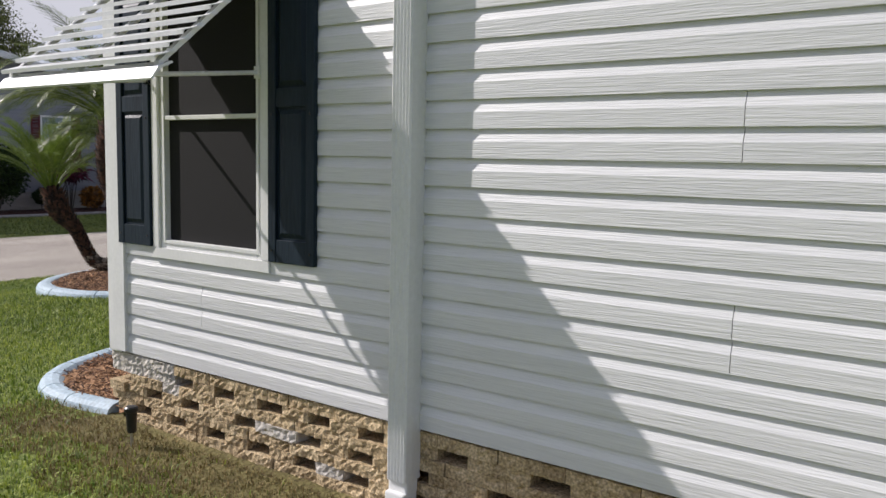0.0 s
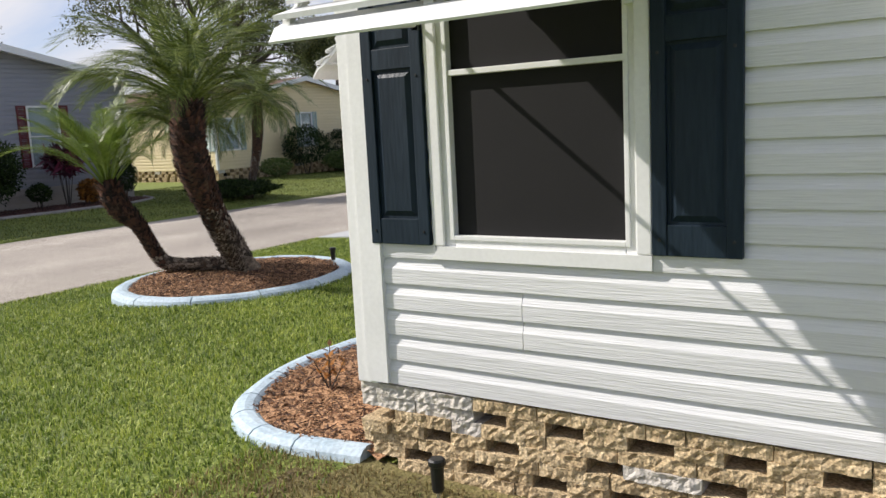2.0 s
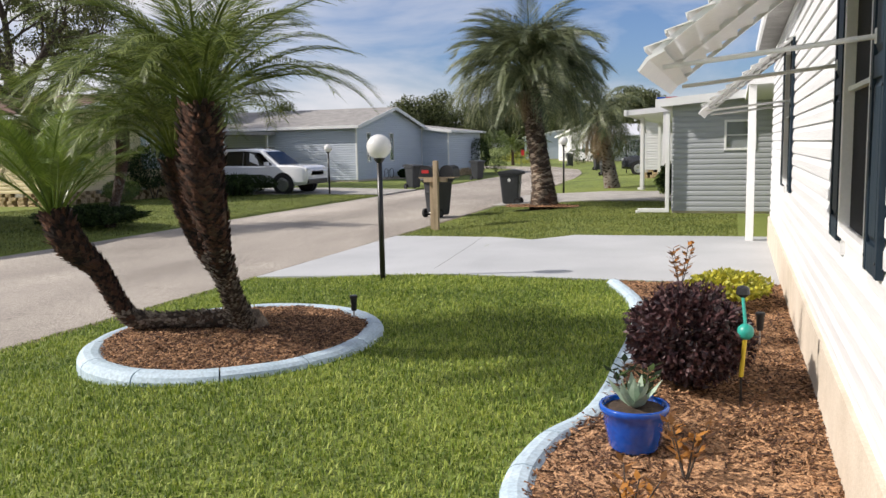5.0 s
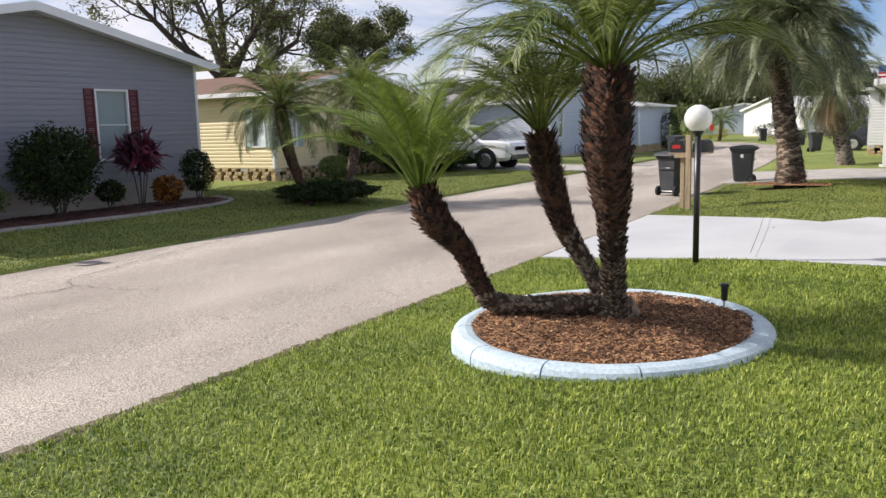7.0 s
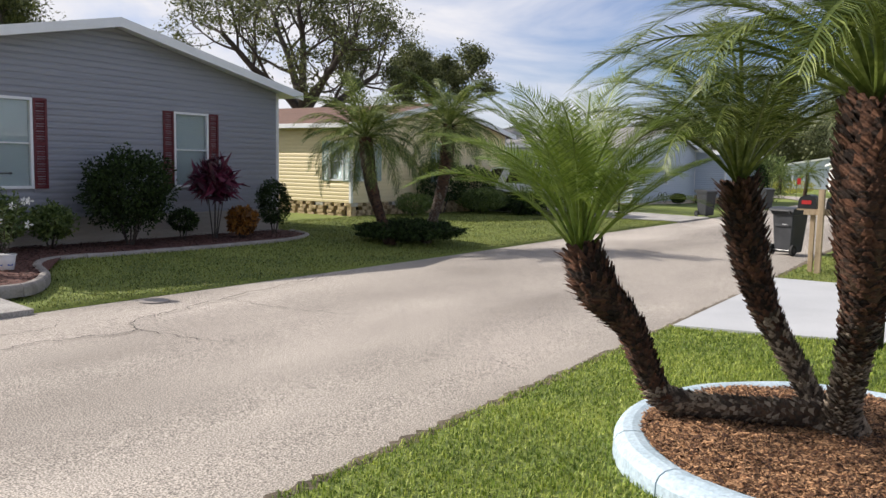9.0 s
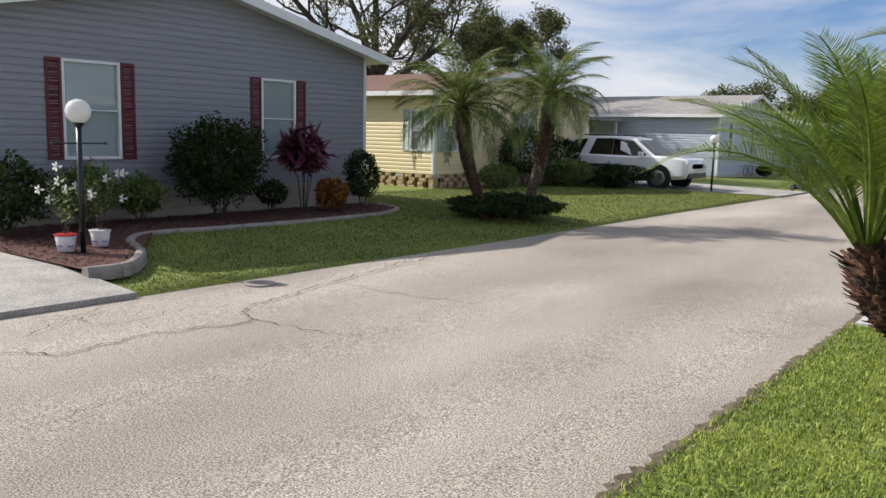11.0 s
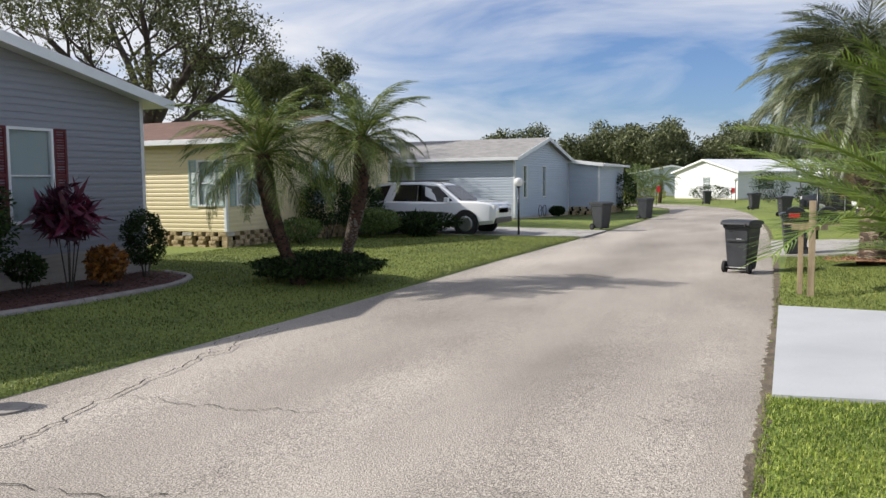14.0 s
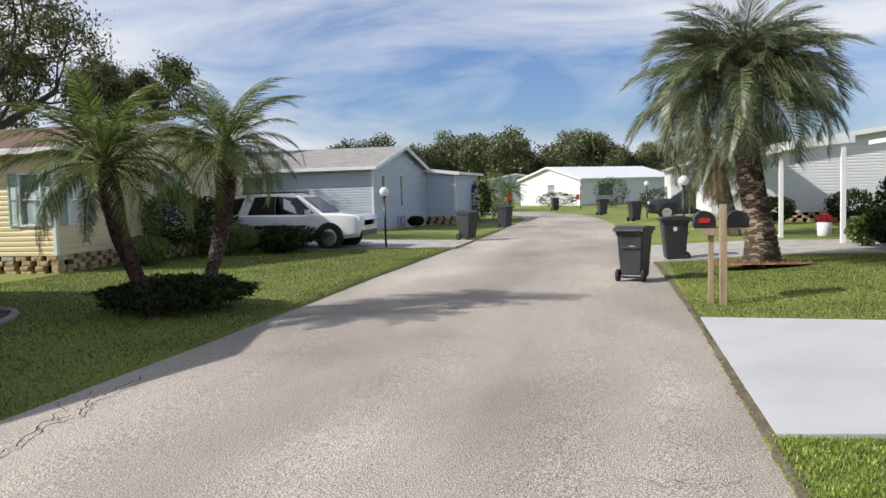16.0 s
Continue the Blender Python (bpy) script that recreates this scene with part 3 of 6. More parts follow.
def panel_shutter(parent, m, u0, u1, w0, w1):
    """Raised-panel shutter with stiles, rails and two bevelled panels."""
    s = new("shutter")
    s.parent = parent
    s.matrix_basis = m
    f, y0, y1 = 0.055, -0.045, -0.017
    rails = [(w0, w0 + 0.115), (w0 + 0.765, w0 + 0.855), (w1 - 0.1, w1)]
    for a in ((u0, u0 + f), (u1 - f, u1)):
        part("stile", box(a[0], a[1], y0, y1, w0, w1, 0.004), NAVY, s)
    for a, b in rails:
        part("rail", box(u0 + f, u1 - f, y0 + 0.003, y1, a, b, 0.003), NAVY, s)
    for a, b in ((rails[0][1], rails[1][0]), (rails[1][1], rails[2][0])):
        bm = box(u0 + f, u1 - f, y1 - 0.012, y1 - 0.002, a, b)
        v = []
        for inset, y in ((0.012, y1 - 0.012), (0.035, y0 + 0.004)):
            v.append([bm.verts.new(c) for c in ((u0 + f + inset, y, a + inset), (u1 - f - inset, y, a + inset), (u1 - f - inset, y, b - inset), (u0 + f + inset, y, b - inset))])
        for i in range(4):
            bm.faces.new((v[0][i], v[0][(i + 1) % 4], v[1][(i + 1) % 4], v[1][i]))
        bm.faces.new(v[1])
        part("panel", bm, NAVY, s)
    for u in (u0 + f / 2, u1 - f / 2):
        for w in (w0 + 0.06, w0 + 0.73, w1 - 0.06):
            part("screw", rod((u, y0 - 0.004, w), (u, y0 + 0.004, w), 0.006, None, 8), BLACK, s)


def awning(parent, m, u0, u1, w_lip, w_top, out):
    """Louvred aluminium window awning: stepped slats on ribs, a deep front lip, side slats and support arms."""
    a = new("awning")
    a.parent = parent
    a.matrix_basis = m
    n = 11
    for i in range(n):
        s = (i + 0.2) / n
        y, z = -out * (1 - s), w_lip + 0.07 + (w_top - w_lip - 0.07) * s
        # each slat is a shallow channel, tilted outwards, its ends turned down
        prof = [(y - 0.05, z - 0.012), (y - 0.045, z - 0.03), (y - 0.04, z - 0.012), (y + 0.062, z + 0.016), (y + 0.058, z + 0.022)]
        part("slat", prism(prof, "x", u0 - 0.01, u1 + 0.01), ALU, a)
    lip = [(-out - 0.055, w_lip - 0.02), (-out - 0.05, w_lip - 0.028), (-out - 0.01, w_lip + 0.02), (-out + 0.05, w_lip + 0.05), (-out + 0.045, w_lip + 0.058), (-out - 0.02, w_lip + 0.03)]
    part("lip", prism(lip, "x", u0 - 0.02, u1 + 0.02), ALU, a)
    for u in (u0 + 0.02, (u0 + u1) / 2, u1 - 0.02):
        bm = bmesh.new()
        prism([(-out, w_lip + 0.03), (-out, w_lip + 0.055), (0.0, w_top + 0.0), (0.0, w_top - 0.035)], "x", u - 0.018, u + 0.018, bm)
        part("rib", bm, ALU, a)
    for u in (u0 + 0.06, u1 - 0.25):
        part("arm", rod((u, -0.02, w_lip + 0.09), (u, -out + 0.02, w_lip + 0.01), 0.011, None, 8), ALU, a)
        part("arm_bracket", box(u - 0.02, u + 0.02, -0.045, -0.012, w_lip + 0.06, w_lip + 0.12, 0.004), ALU, a)
    return a


def block_skirt(parent, m, length, z0, z1, course=0.1, period=0.4, fill=0.64, seed=5, tone=BLOCK):
    """Split-face blocks laid with open gaps, one object each, on shared rough meshes; callers put a near-black box
    behind as the gaps' shade.
    """
    rnd = random.Random(seed)
    shapes = []
    for v in range(6):
        w = period * fill * (0.82 + 0.16 * (v % 3))
        bm = bmesh.new()
        nx, nz = 12, 4
        grid = [[bm.verts.new((w * i / nx, -0.014 - 0.016 * rnd.random() if 0 < i < nx and 0 < j < nz else -0.008 - 0.008 * rnd.random(), (course - 0.006) * j / nz)) for i in range(nx + 1)] for j in range(nz + 1)]
        back = [bm.verts.new(c) for c in ((0, 0.16, 0), (w, 0.16, 0), (w, 0.16, course - 0.006), (0, 0.16, course - 0.006))]
        for j in range(nz):
            for i in range(nx):
                bm.faces.new((grid[j][i], grid[j][i + 1], grid[j + 1][i + 1], grid[j + 1][i]))
        bm.faces.new([*reversed(grid[0]), back[0], back[1]])
        bm.faces.new([*grid[nz], back[2], back[3]])
        bm.faces.new([grid[j][0] for j in range(nz + 1)] + [back[3], back[0]])
        bm.faces.new([grid[j][nx] for j in range(nz, -1, -1)] + [back[1], back[2]])
        bm.faces.new(back)
        bmesh.ops.recalc_face_normals(bm, faces=bm.faces)
        me = bpy.data.meshes.new("block")
        bm.to_mesh(me)
        bm.free()
        me.materials.append(PALEBLOCK if tone is BLOCK and v == 5 else tone)
        shapes.append((w, me))
    rows = max(1, round((z1 - z0) / course))
    for r in range(rows):
        u = 0.0
        k_blk = 0
        while u < length:
            w, me = shapes[5 if r == 0 and k_blk % 5 == 0 else rnd.choice((0, 1, 2, 3, 4))]
            k_blk += 1
            if u + w < length + 0.05:
                b = new("block", me)
                b.parent = parent
                b.matrix_basis = m @ pose(u, 0.01 * rnd.random(), z1 - (r + 1) * course, 0, 0, rnd.uniform(-0.7, 0.7))
            u += period * rnd.uniform(0.93, 1.07) * ((0.74, 1.22, 0.9)[r % 3] if k_blk == 1 else 1.0)


def lattice_skirt(parent, m, length, z_top, seed=5):
    """Split-face blocks: close-laid courses alternate with courses of spaced blocks that leave small vents."""
    rnd = random.Random(seed)
    course = 0.06
    shapes = {}
    for kind, w in (("long", 0.31), ("short", 0.185), ("half", 0.15)):
        for v in range(4):
            bm = bmesh.new()
            nx, nz = max(6, int(w / 0.022)), 3
            grid = [[bm.verts.new((w * i / nx + rnd.uniform(-0.004, 0.004) * (0 < i < nx), -0.004 - 0.013 * rnd.random() * (0.35 if i in (0, nx) else 1.0), (course - 0.002) * j / nz)) for i in range(nx + 1)] for j in range(nz + 1)]
            back = [bm.verts.new(c) for c in ((0, 0.14, 0), (w, 0.14, 0), (w, 0.14, course - 0.002), (0, 0.14, course - 0.002))]
            for j in range(nz):
                for i in range(nx):
                    bm.faces.new((grid[j][i], grid[j][i + 1], grid[j + 1][i + 1], grid[j + 1][i]))
            bm.faces.new([*reversed(grid[0]), back[0], back[1]])
            bm.faces.new([*grid[nz], back[2], back[3]])
            bm.faces.new([grid[j][0] for j in range(nz + 1)] + [back[3], back[0]])
            bm.faces.new([grid[j][nx] for j in range(nz, -1, -1)] + [back[1], back[2]])
            bm.faces.new(back)
            bmesh.ops.recalc_face_normals(bm, faces=bm.faces)
            me = bpy.data.meshes.new("block")
            bm.to_mesh(me)
            bm.free()
            me.materials.append(PALEBLOCK if v == 3 else BLOCK)
            shapes[kind, v] = (w, me)
    for r in range(8):
        open_row = r % 2 == 1
        u = (0.0, 0.0, -0.12, 0.17, 0.0, 0.05, -0.12, 0.2)[r]
        k = 0
        while u < length:
            first = u <= 0.0
            kind = "long" if not open_row else ("short" if rnd.random() < 0.8 else "long")
            if not open_row and rnd.random() < 0.12:
                kind = "half"
            pale = (r in (0, 1) and k < 2) or rnd.random() < 0.06
            w, me = shapes[kind, 3 if pale else rnd.randrange(3)]
            if u + w < length + 0.06 and u > -0.02:
                b = new("block", me)
                b.parent = parent
                b.matrix_basis = m @ pose(u, rnd.uniform(0.0, 0.012), z_top - (r + 1) * course, 0, 0, rnd.uniform(-0.6, 0.6))
            u += w + 0.005 + (rnd.uniform(0.13, 0.19) if open_row and not (first and r == 1) else 0.0)
            k += 1


def gable(u_mid, w_peak, pitch):
    return lambda u: w_peak - abs(u - u_mid) * pitch


def build_own_house():
    h = thing("house", -4.47, 2.82, -0.08, "white vinyl-sided mobile home with navy shutters and louvred awnings", "house")
    off = Matrix.Translation((4.47, -2.82, 0.08))          # world to local
    south = off @ wall_frame(h, (-4.47, 2.82, 0), "s")
    west = off @ wall_frame(h, (-4.51, 14.2, 0), "w")       # runs -y: u = 14.2 - y
    win = (0.37, 1.345, 0.95, 2.55)
    siding(h, south @ Matrix.Translation((0.012, 0, 0)), 12.0, 0.345, 2.95, [(win[0] - 0.012, win[1] - 0.012, win[2], win[3])], 0.12, VINYL,
           seams=((0.775, (2, 3)), (3.635, (4, 5)), (6.7, (1, 2))))
    wall_core(h, south, 12.1, 0.35, 2.95, [win], TRIM, "wall")
    wins_w = [(9.3, 10.25, 1.05, 2.55), (3.75, 4.75, 1.05, 2.55)]
    siding(h, west, 11.35, 0.345, 2.95, wins_w, 0.12, VINYL, seams=((6.2, (0, 3)),))
    wall_core(h, west, 11.42, 0.35, 2.95, wins_w, TRIM, "wall")
    part("corner_post", box(-0.108, 0.012, -0.028, 0.0, 0.415, 3.03, 0.006), TRIM, h)
    part("corner_post", box(-0.108, -0.06, 0.0, 0.1, 0.415, 3.03, 0.006), TRIM, h)
    w = window_unit(h, south, *win, TRIM, SCREEN, 0.4925, 0.105, glass=False, proud=0.016)
    for a in ((win[0], win[0] + 0.058, win[2] + 0.058, win[3]), (win[1] - 0.06, win[1], win[2] + 0.058, win[3])):
        part("casing", box(a[0], a[1], -0.034, -0.0165, a[2], a[3], 0.006), TRIM, w)
    bm = prism([(win[0] - 0.012, win[2]), (win[1], win[2]), (win[1], win[2] + 0.057), (win[0] + 0.03, win[2] + 0.057)], "y", -0.036, -0.0165)
    part("window_sill", bm, TRIM, w)
    for a in ((win[0] + 0.085, win[0] + 0.105, win[2] + 0.085, win[3]), (win[1] - 0.105, win[1] - 0.085, win[2] + 0.085, win[3]), (win[0] + 0.105, win[1] - 0.105, win[2] + 0.085, win[2] + 0.105)):
        part("screen_frame", box(a[0], a[1], -0.024, -0.0165, a[2], a[3], 0.003), TRIM, w)
    panel_shutter(h, south, 0.042, 0.36, 1.01, 2.5)
    panel_shutter(h, south, 1.35, 1.672, 1.01, 2.5)
    awning(h, south, 0.28, 1.52, 1.86, 2.6, 0.77)
    for u0, u1, w0, w1 in wins_w:
        window_unit(h, west, u0, u1, w0, w1, TRIM, SCREEN, 0.5, 0.05, glass=False)
        panel_shutter(h, west, u0 - 0.36, u0 - 0.02, 1.02, 2.55)
        panel_shutter(h, west, u1 + 0.02, u1 + 0.36, 1.02, 2.55)
        awning(h, west, u0 - 0.35, u1 + 0.35, 1.86, 2.6, 0.87)
    # fluted downspout with an outturned foot
    bm = bmesh.new()
    outline = []
    x0, x1, d = 2.205, 2.312, 0.112
    for i in range(13):
        outline.append((x0 + (x1 - x0) * i / 12, -d - (0.008 if i % 2 else 0.0)))
    outline += [(x1 + 0.004, -d * 0.7), (x1, -0.012), (x0, -0.012), (x0 - 0.004, -d * 0.7)]
    prism(outline, "z", 0.2, 3.0, bm)
    spout = part("downspout", bm, TRIM, h, "white fluted aluminium downspout")
    bm = bmesh.new()
    path = [(-0.055, 0.2), (-0.06, 0.14), (-0.085, 0.07), (-0.16, 0.02), (-0.24, 0.0)]
    for (ya, za), (yb, zb) in zip(path, path[1:]):
        box(x0, x1, min(ya, yb) - 0.045, max(ya, yb) + 0.03, min(za, zb), max(za, zb) + 0.01, 0.01, bm)
    part("spout_foot", bm, TRIM, spout)
    # Near-black sheet whose colour gives the shade behind the block gaps.
    part("wall_base", box(0.15, 12.0, 0.17, 0.2, 0.0, 0.45), VOIDSHADE, h)
    lattice_skirt(h, off @ wall_frame(h, (-4.58, 2.815, 0), "s"), 9.6, 0.335)
    lattice_skirt(h, off @ wall_frame(h, (-4.57, 3.14, 0), "w"), 0.3, 0.335, 9)
    part("stucco_base", box(-0.09, 0.02, 0.33, 11.4, -0.1, 0.425), STUCCO, h, "tan stucco base course")
    part("roof", prism([(-0.3, 3.03), (-0.3, 3.1), (6.0, 4.1), (12.3, 3.1), (12.3, 3.03)], "y", -0.18, 11.6), SHINGLE, h)
    part("fascia", box(-0.33, -0.3, -0.2, 11.6, 2.98, 3.12), TRIM, h)
    part("fascia", box(-0.3, 12.3, -0.21, -0.18, 2.98, 3.1), TRIM, h)
    part("soffit", box(-0.3, 12.3, -0.18, 0.0, 3.01, 3.03), TRIM, h)
    # hose tap on the front base
    part("hose_tap", rod((-0.08, 6.2, 0.3), (0.0, 6.2, 0.3), 0.015), STEEL, h)
    c = thing("carport", -4.9, 14.3, -0.08, "flat white carport roof on slim square posts", "carport")
    part("post", box(0.01, 0.13, -0.06, 0.06, 0.0, 2.5, 0.006), TRIM, c)
    part("roof", box(0.0, 6.0, -0.3, 5.2, 2.5, 2.62), ALU, c)


build_own_house()


def simple_house(name, x0, y0, depth, width, z, w_eave, w_peak, material, roofmat, label, gable_face="e", windows_s=(), windows_e=(), shutters=None,
                 skirt=0.35, course=0.12, frame_mat=TRIM, base=None, blocks=True, rz=0.0, over=0.3, louvres=True, skirt_board=False, backing=None):
    """House with its south-east corner at (x0, y0): south wall runs depth to -x, east wall runs width to +y."""
    h = thing(name, x0, y0, z, label, "house", rz=rz)
    south, east = pose(-depth, 0, 0), pose(0, 0, 0, 0, 0, 90)
    ws = [(depth - a - b, depth - a, c, d) for a, b, c, d in windows_s]      # given from the corner
    we = [(a, a + b, c, d) for a, b, c, d in windows_e]
    sk = skirt
    if gable_face == "e":
        mid, pitch = width / 2, (w_peak - w_eave) / (width / 2)
        siding(h, east, width, sk, w_peak, we, course, material, gable(mid, w_peak, pitch))
        siding(h, south, depth, sk, w_eave, ws, course, material)
        wall_core(h, east, width, sk, w_eave, we, material, roof_pts=[(0, w_eave), (width, w_eave), (mid, w_peak)])
        wall_core(h, south, depth, sk, w_eave, ws, material)
        o = over
        for sgn in (0, 1):
            ya, yb = (-o, mid) if sgn == 0 else (width + o, mid)
            za = w_eave - o * pitch
            bm = prism([(ya, za), (yb, w_peak), (yb, w_peak + 0.1), (ya, za + 0.1)], "x", -depth - 0.2, o)
            part("roof", bm, roofmat, h)
            bm = prism([(ya, za - 0.06), (yb, w_peak - 0.06), (yb, w_peak + 0.12), (ya, za + 0.12)], "x", o + 0.002, o + 0.03)
            part("fascia", bm, frame_mat, h)
        part("gutter", box(-depth - 0.2, o, -o - 0.09, -o - 0.005, w_eave - o * pitch - 0.04, w_eave - o * pitch + 0.1, 0.01), frame_mat, h)
    else:
        mid, pitch = depth / 2, (w_peak - w_eave) / (depth / 2)
        siding(h, south, depth, sk, w_peak, ws, course, material, gable(mid, w_peak, pitch))
        siding(h, east, width, sk, w_eave, we, course, material)
        wall_core(h, south, depth, sk, w_eave, ws, material, roof_pts=[(0, w_eave), (depth, w_eave), (mid, w_peak)])
        wall_core(h, east, width, sk, w_eave, we, material)
        o = over
        for xa in (o, -depth - o):
            za = w_eave - o * pitch
            part("roof", prism([(xa, za), (-mid, w_peak), (-mid, w_peak + 0.1), (xa, za + 0.1)], "y", -o, width + o), roofmat, h)
            part("fascia", prism([(xa, za - 0.06), (-mid, w_peak - 0.06), (-mid, w_peak + 0.12), (xa, za + 0.12)], "y", -o - 0.03, -o - 0.002), frame_mat, h)
        part("gutter", box(o + 0.005, o + 0.09, -o, width + o, w_eave - o * pitch - 0.04, w_eave - o * pitch + 0.1, 0.01), frame_mat, h)
    part("wall", box(-depth, -depth + 0.1, 0.0, width, sk, w_eave), material, h)
    part("wall", box(-depth + 0.1, 0.0, width - 0.1, width, sk, w_eave), material, h)
    part("corner_post", box(-0.06, 0.03, -0.03, 0.06, sk, w_eave + 0.02, 0.004), frame_mat, h)
    part("corner_post", box(-0.03, 0.03, width - 0.07, width + 0.01, sk, w_eave + 0.02, 0.004), frame_mat, h)
    for m, lst in ((south, ws), (east, we)):
        for u0, u1, w0, w1 in lst:
            window_unit(h, m, u0, u1, w0, w1, frame_mat, backing or BLIND, 0.5, 0.05)
            if shutters:
                s_w = 0.27
                plain_shutter(h, m, u0 - s_w, u0 - 0.01, w0, w1, shutters)
                plain_shutter(h, m, u1 + 0.01, u1 + s_w, w0, w1, shutters)
    if blocks:
        # Near-black box: the dark of the block gaps is put into its colour.
        part("crawlspace", box(-depth + 0.2, -0.2, 0.2, width - 0.2, -0.05, sk), VOIDSHADE, h)
        block_skirt(h, south, depth, -0.1, sk, 0.12, 0.42, 0.66, 3)
        block_skirt(h, east, width, -0.1, sk, 0.12, 0.42, 0.66, 4)
    elif skirt_board:
        siding(h, east, width, -0.05, sk, [], 0.12, SKIRTV)
        siding(h, south, depth, -0.05, sk, [], 0.12, SKIRTV)
        # Same near-black core, shade in its colour, behind the skirt boards.
        part("crawlspace", box(-depth + 0.02, -0.02, 0.02, width - 0.02, -0.05, sk), VOIDSHADE, h)
    else:
        part("base_course", box(-depth + 0.01, -0.005, 0.005, width - 0.01, -0.1, sk), base or STUCCO, h)
    return h


simple_house("house", -23.1, 6.13, 14.0, 9.0, -0.06, 3.27, 4.22, GREYV, METALROOF, "dark grey vinyl-sided mobile home with red shutters", "e",
             windows_e=((1.89, 1.03, 1.05, 2.7), (5.98, 0.91, 1.04, 2.65)), shutters=REDSH, skirt=0.5, blocks=False, skirt_board=True, over=0.42)
simple_house("house", -25.35, 20.4, 14.0, 9.4, -0.08, 2.85, 3.75, YELLOWV, BROWNSH, "pale yellow mobile home with aqua shutters and brown roof", "e",
             windows_s=((0.3, 0.62, 1.1, 2.35),), windows_e=((0.42, 0.75, 1.1, 2.3), (4.5, 0.7, 1.05, 2.45)), shutters=AQUASH, skirt=0.42)
simple_house("house", -23.6, 39.0, 13.0, 9.4, -0.2, 2.9, 3.95, BLUEV, SHINGLE, "pale blue vinyl-sided home with grey shingle gable roof", "e",
             windows_e=((1.2, 0.6, 1.0, 2.6), (4.3, 0.6, 1.0, 2.6)), skirt=0.12, blocks=False, backing=SCREEN)
simple_house("house", -21.85, 48.45, 9.0, 6.6, -0.25, 2.75, 3.3, BLUEV, SHINGLE, "pale blue home extension raised on block skirting", "s", skirt=0.4)
simple_house("house", 2.5, 19.85, 8.95, 5.6, -0.08, 2.5, 2.85, PALEGREYV, METALROOF, "pale grey vinyl-sided home with a slider window", "s",
             windows_s=((7.14, 0.68, 1.42, 2.1),), skirt=0.05, blocks=False, over=0.35, backing=SCREEN)
simple_house("house", 4.0, 39.2, 13.2, 8.0, -0.12, 2.75, 3.6, VINYL, SHINGLE, "white sided home with low shingle roof behind a carport", "s",
             windows_s=((2.0, 0.9, 1.0, 2.3), (5.0, 0.9, 1.0, 2.3)), skirt=0.42)
simple_house("house", -3.0, 56.0, 7.0, 9.0, -0.3, 2.8, 3.7, VINYL, SHINGLE, "white gabled home behind palms", "s",
             windows_s=((1.0, 0.9, 1.0, 2.3), (4.0, 0.9, 1.0, 2.3)), skirt=0.3, blocks=False)
simple_house("house", -17.2, 86.0, 9.0, 14.0, -0.33, 2.7, 3.9, VINYL, METALROOF, "white home with a white metal roof at the bend", "s",
             windows_s=((3.6, 1.2, 0.9, 2.2),), windows_e=((2.5, 2.2, 0.9, 2.2),), skirt=0.1, blocks=False, rz=-42, backing=SCREEN)
simple_house("house", -21.5, 104.0, 9.0, 10.0, -0.33, 2.8, 3.6, BLUEV, METALROOF, "pale house far along the street", "s",
             windows_s=((2.0, 1.2, 0.9, 2.2), (7.0, 1.2, 0.9, 2.2)), skirt=0.1, blocks=False, rz=12)
simple_house("house", 8.0, 78.0, 12.0, 9.0, -0.33, 2.8, 3.6, VINYL, METALROOF, "white house with metal roof beyond parked car", "s",
             windows_s=((2.0, 1.2, 0.9, 2.2), (7.0, 1.2, 0.9, 2.2)), skirt=0.1, blocks=False, rz=-8)


def flat_carport(x0, x1, y0, y1, z, top, posts, label, slope=0.0, roofmat=ALU):
    c = thing("carport", x0, y0, z, label, "carport")
    part("roof", prism([(0, top), (x1 - x0, top + slope), (x1 - x0, top + slope + 0.16), (0, top + 0.16)], "y", 0, y1 - y0), roofmat, c)
    part("gutter", box(-0.1, -0.004, -0.02, y1 - y0, top - 0.02, top + 0.17, 0.01), TRIM, c)
    for px, py in posts:
        part("post", box(px - x0 - 0.06, px - x0 + 0.06, py - y0 - 0.06, py - y0 + 0.06, 0.0, top + slope * (px - x0) / (x1 - x0), 0.008), TRIM, c)
    return c


c1 = flat_carport(-8.3, -6.9, 26.6, 39.0, -0.1, 2.5, ((-8.15, 29.6), (-7.15, 26.7), (-8.15, 36.5)), "white flat-roofed carport with square posts", 0.1)
part("downspout", box(0.12, 0.22, 3.1, 3.2, 0.06, 2.5, 0.01), TRIM, c1)
part("spout_elbow", box(0.0, 0.24, 3.08, 3.22, 0.0, 0.09, 0.01), TRIM, c1)
flat_carport(-33.0, -28.2, 32.6, 38.7, -0.15, 2.5, ((-28.5, 33.0), (-28.5, 38.3), (-32.5, 33.0)), "low carport roof on white posts beside a house", 0.0, SHINGLE)
nh = thing("rain_pipe", -6.85, 19.7, -0.08, "white downspout with long elbow on the lawn", "downspout")
part("pipe", box(0.27, 0.36, -0.02, 0.07, 0.1, 2.3, 0.01), TRIM, nh)
part("elbow", box(-0.35, 0.36, -0.02, 0.07, 0.02, 0.11, 0.012), TRIM, nh)
part("pipe_arm", box(-0.4, -0.3, -0.02, 0.07, 0.0, 0.06, 0.01), TRIM, nh)


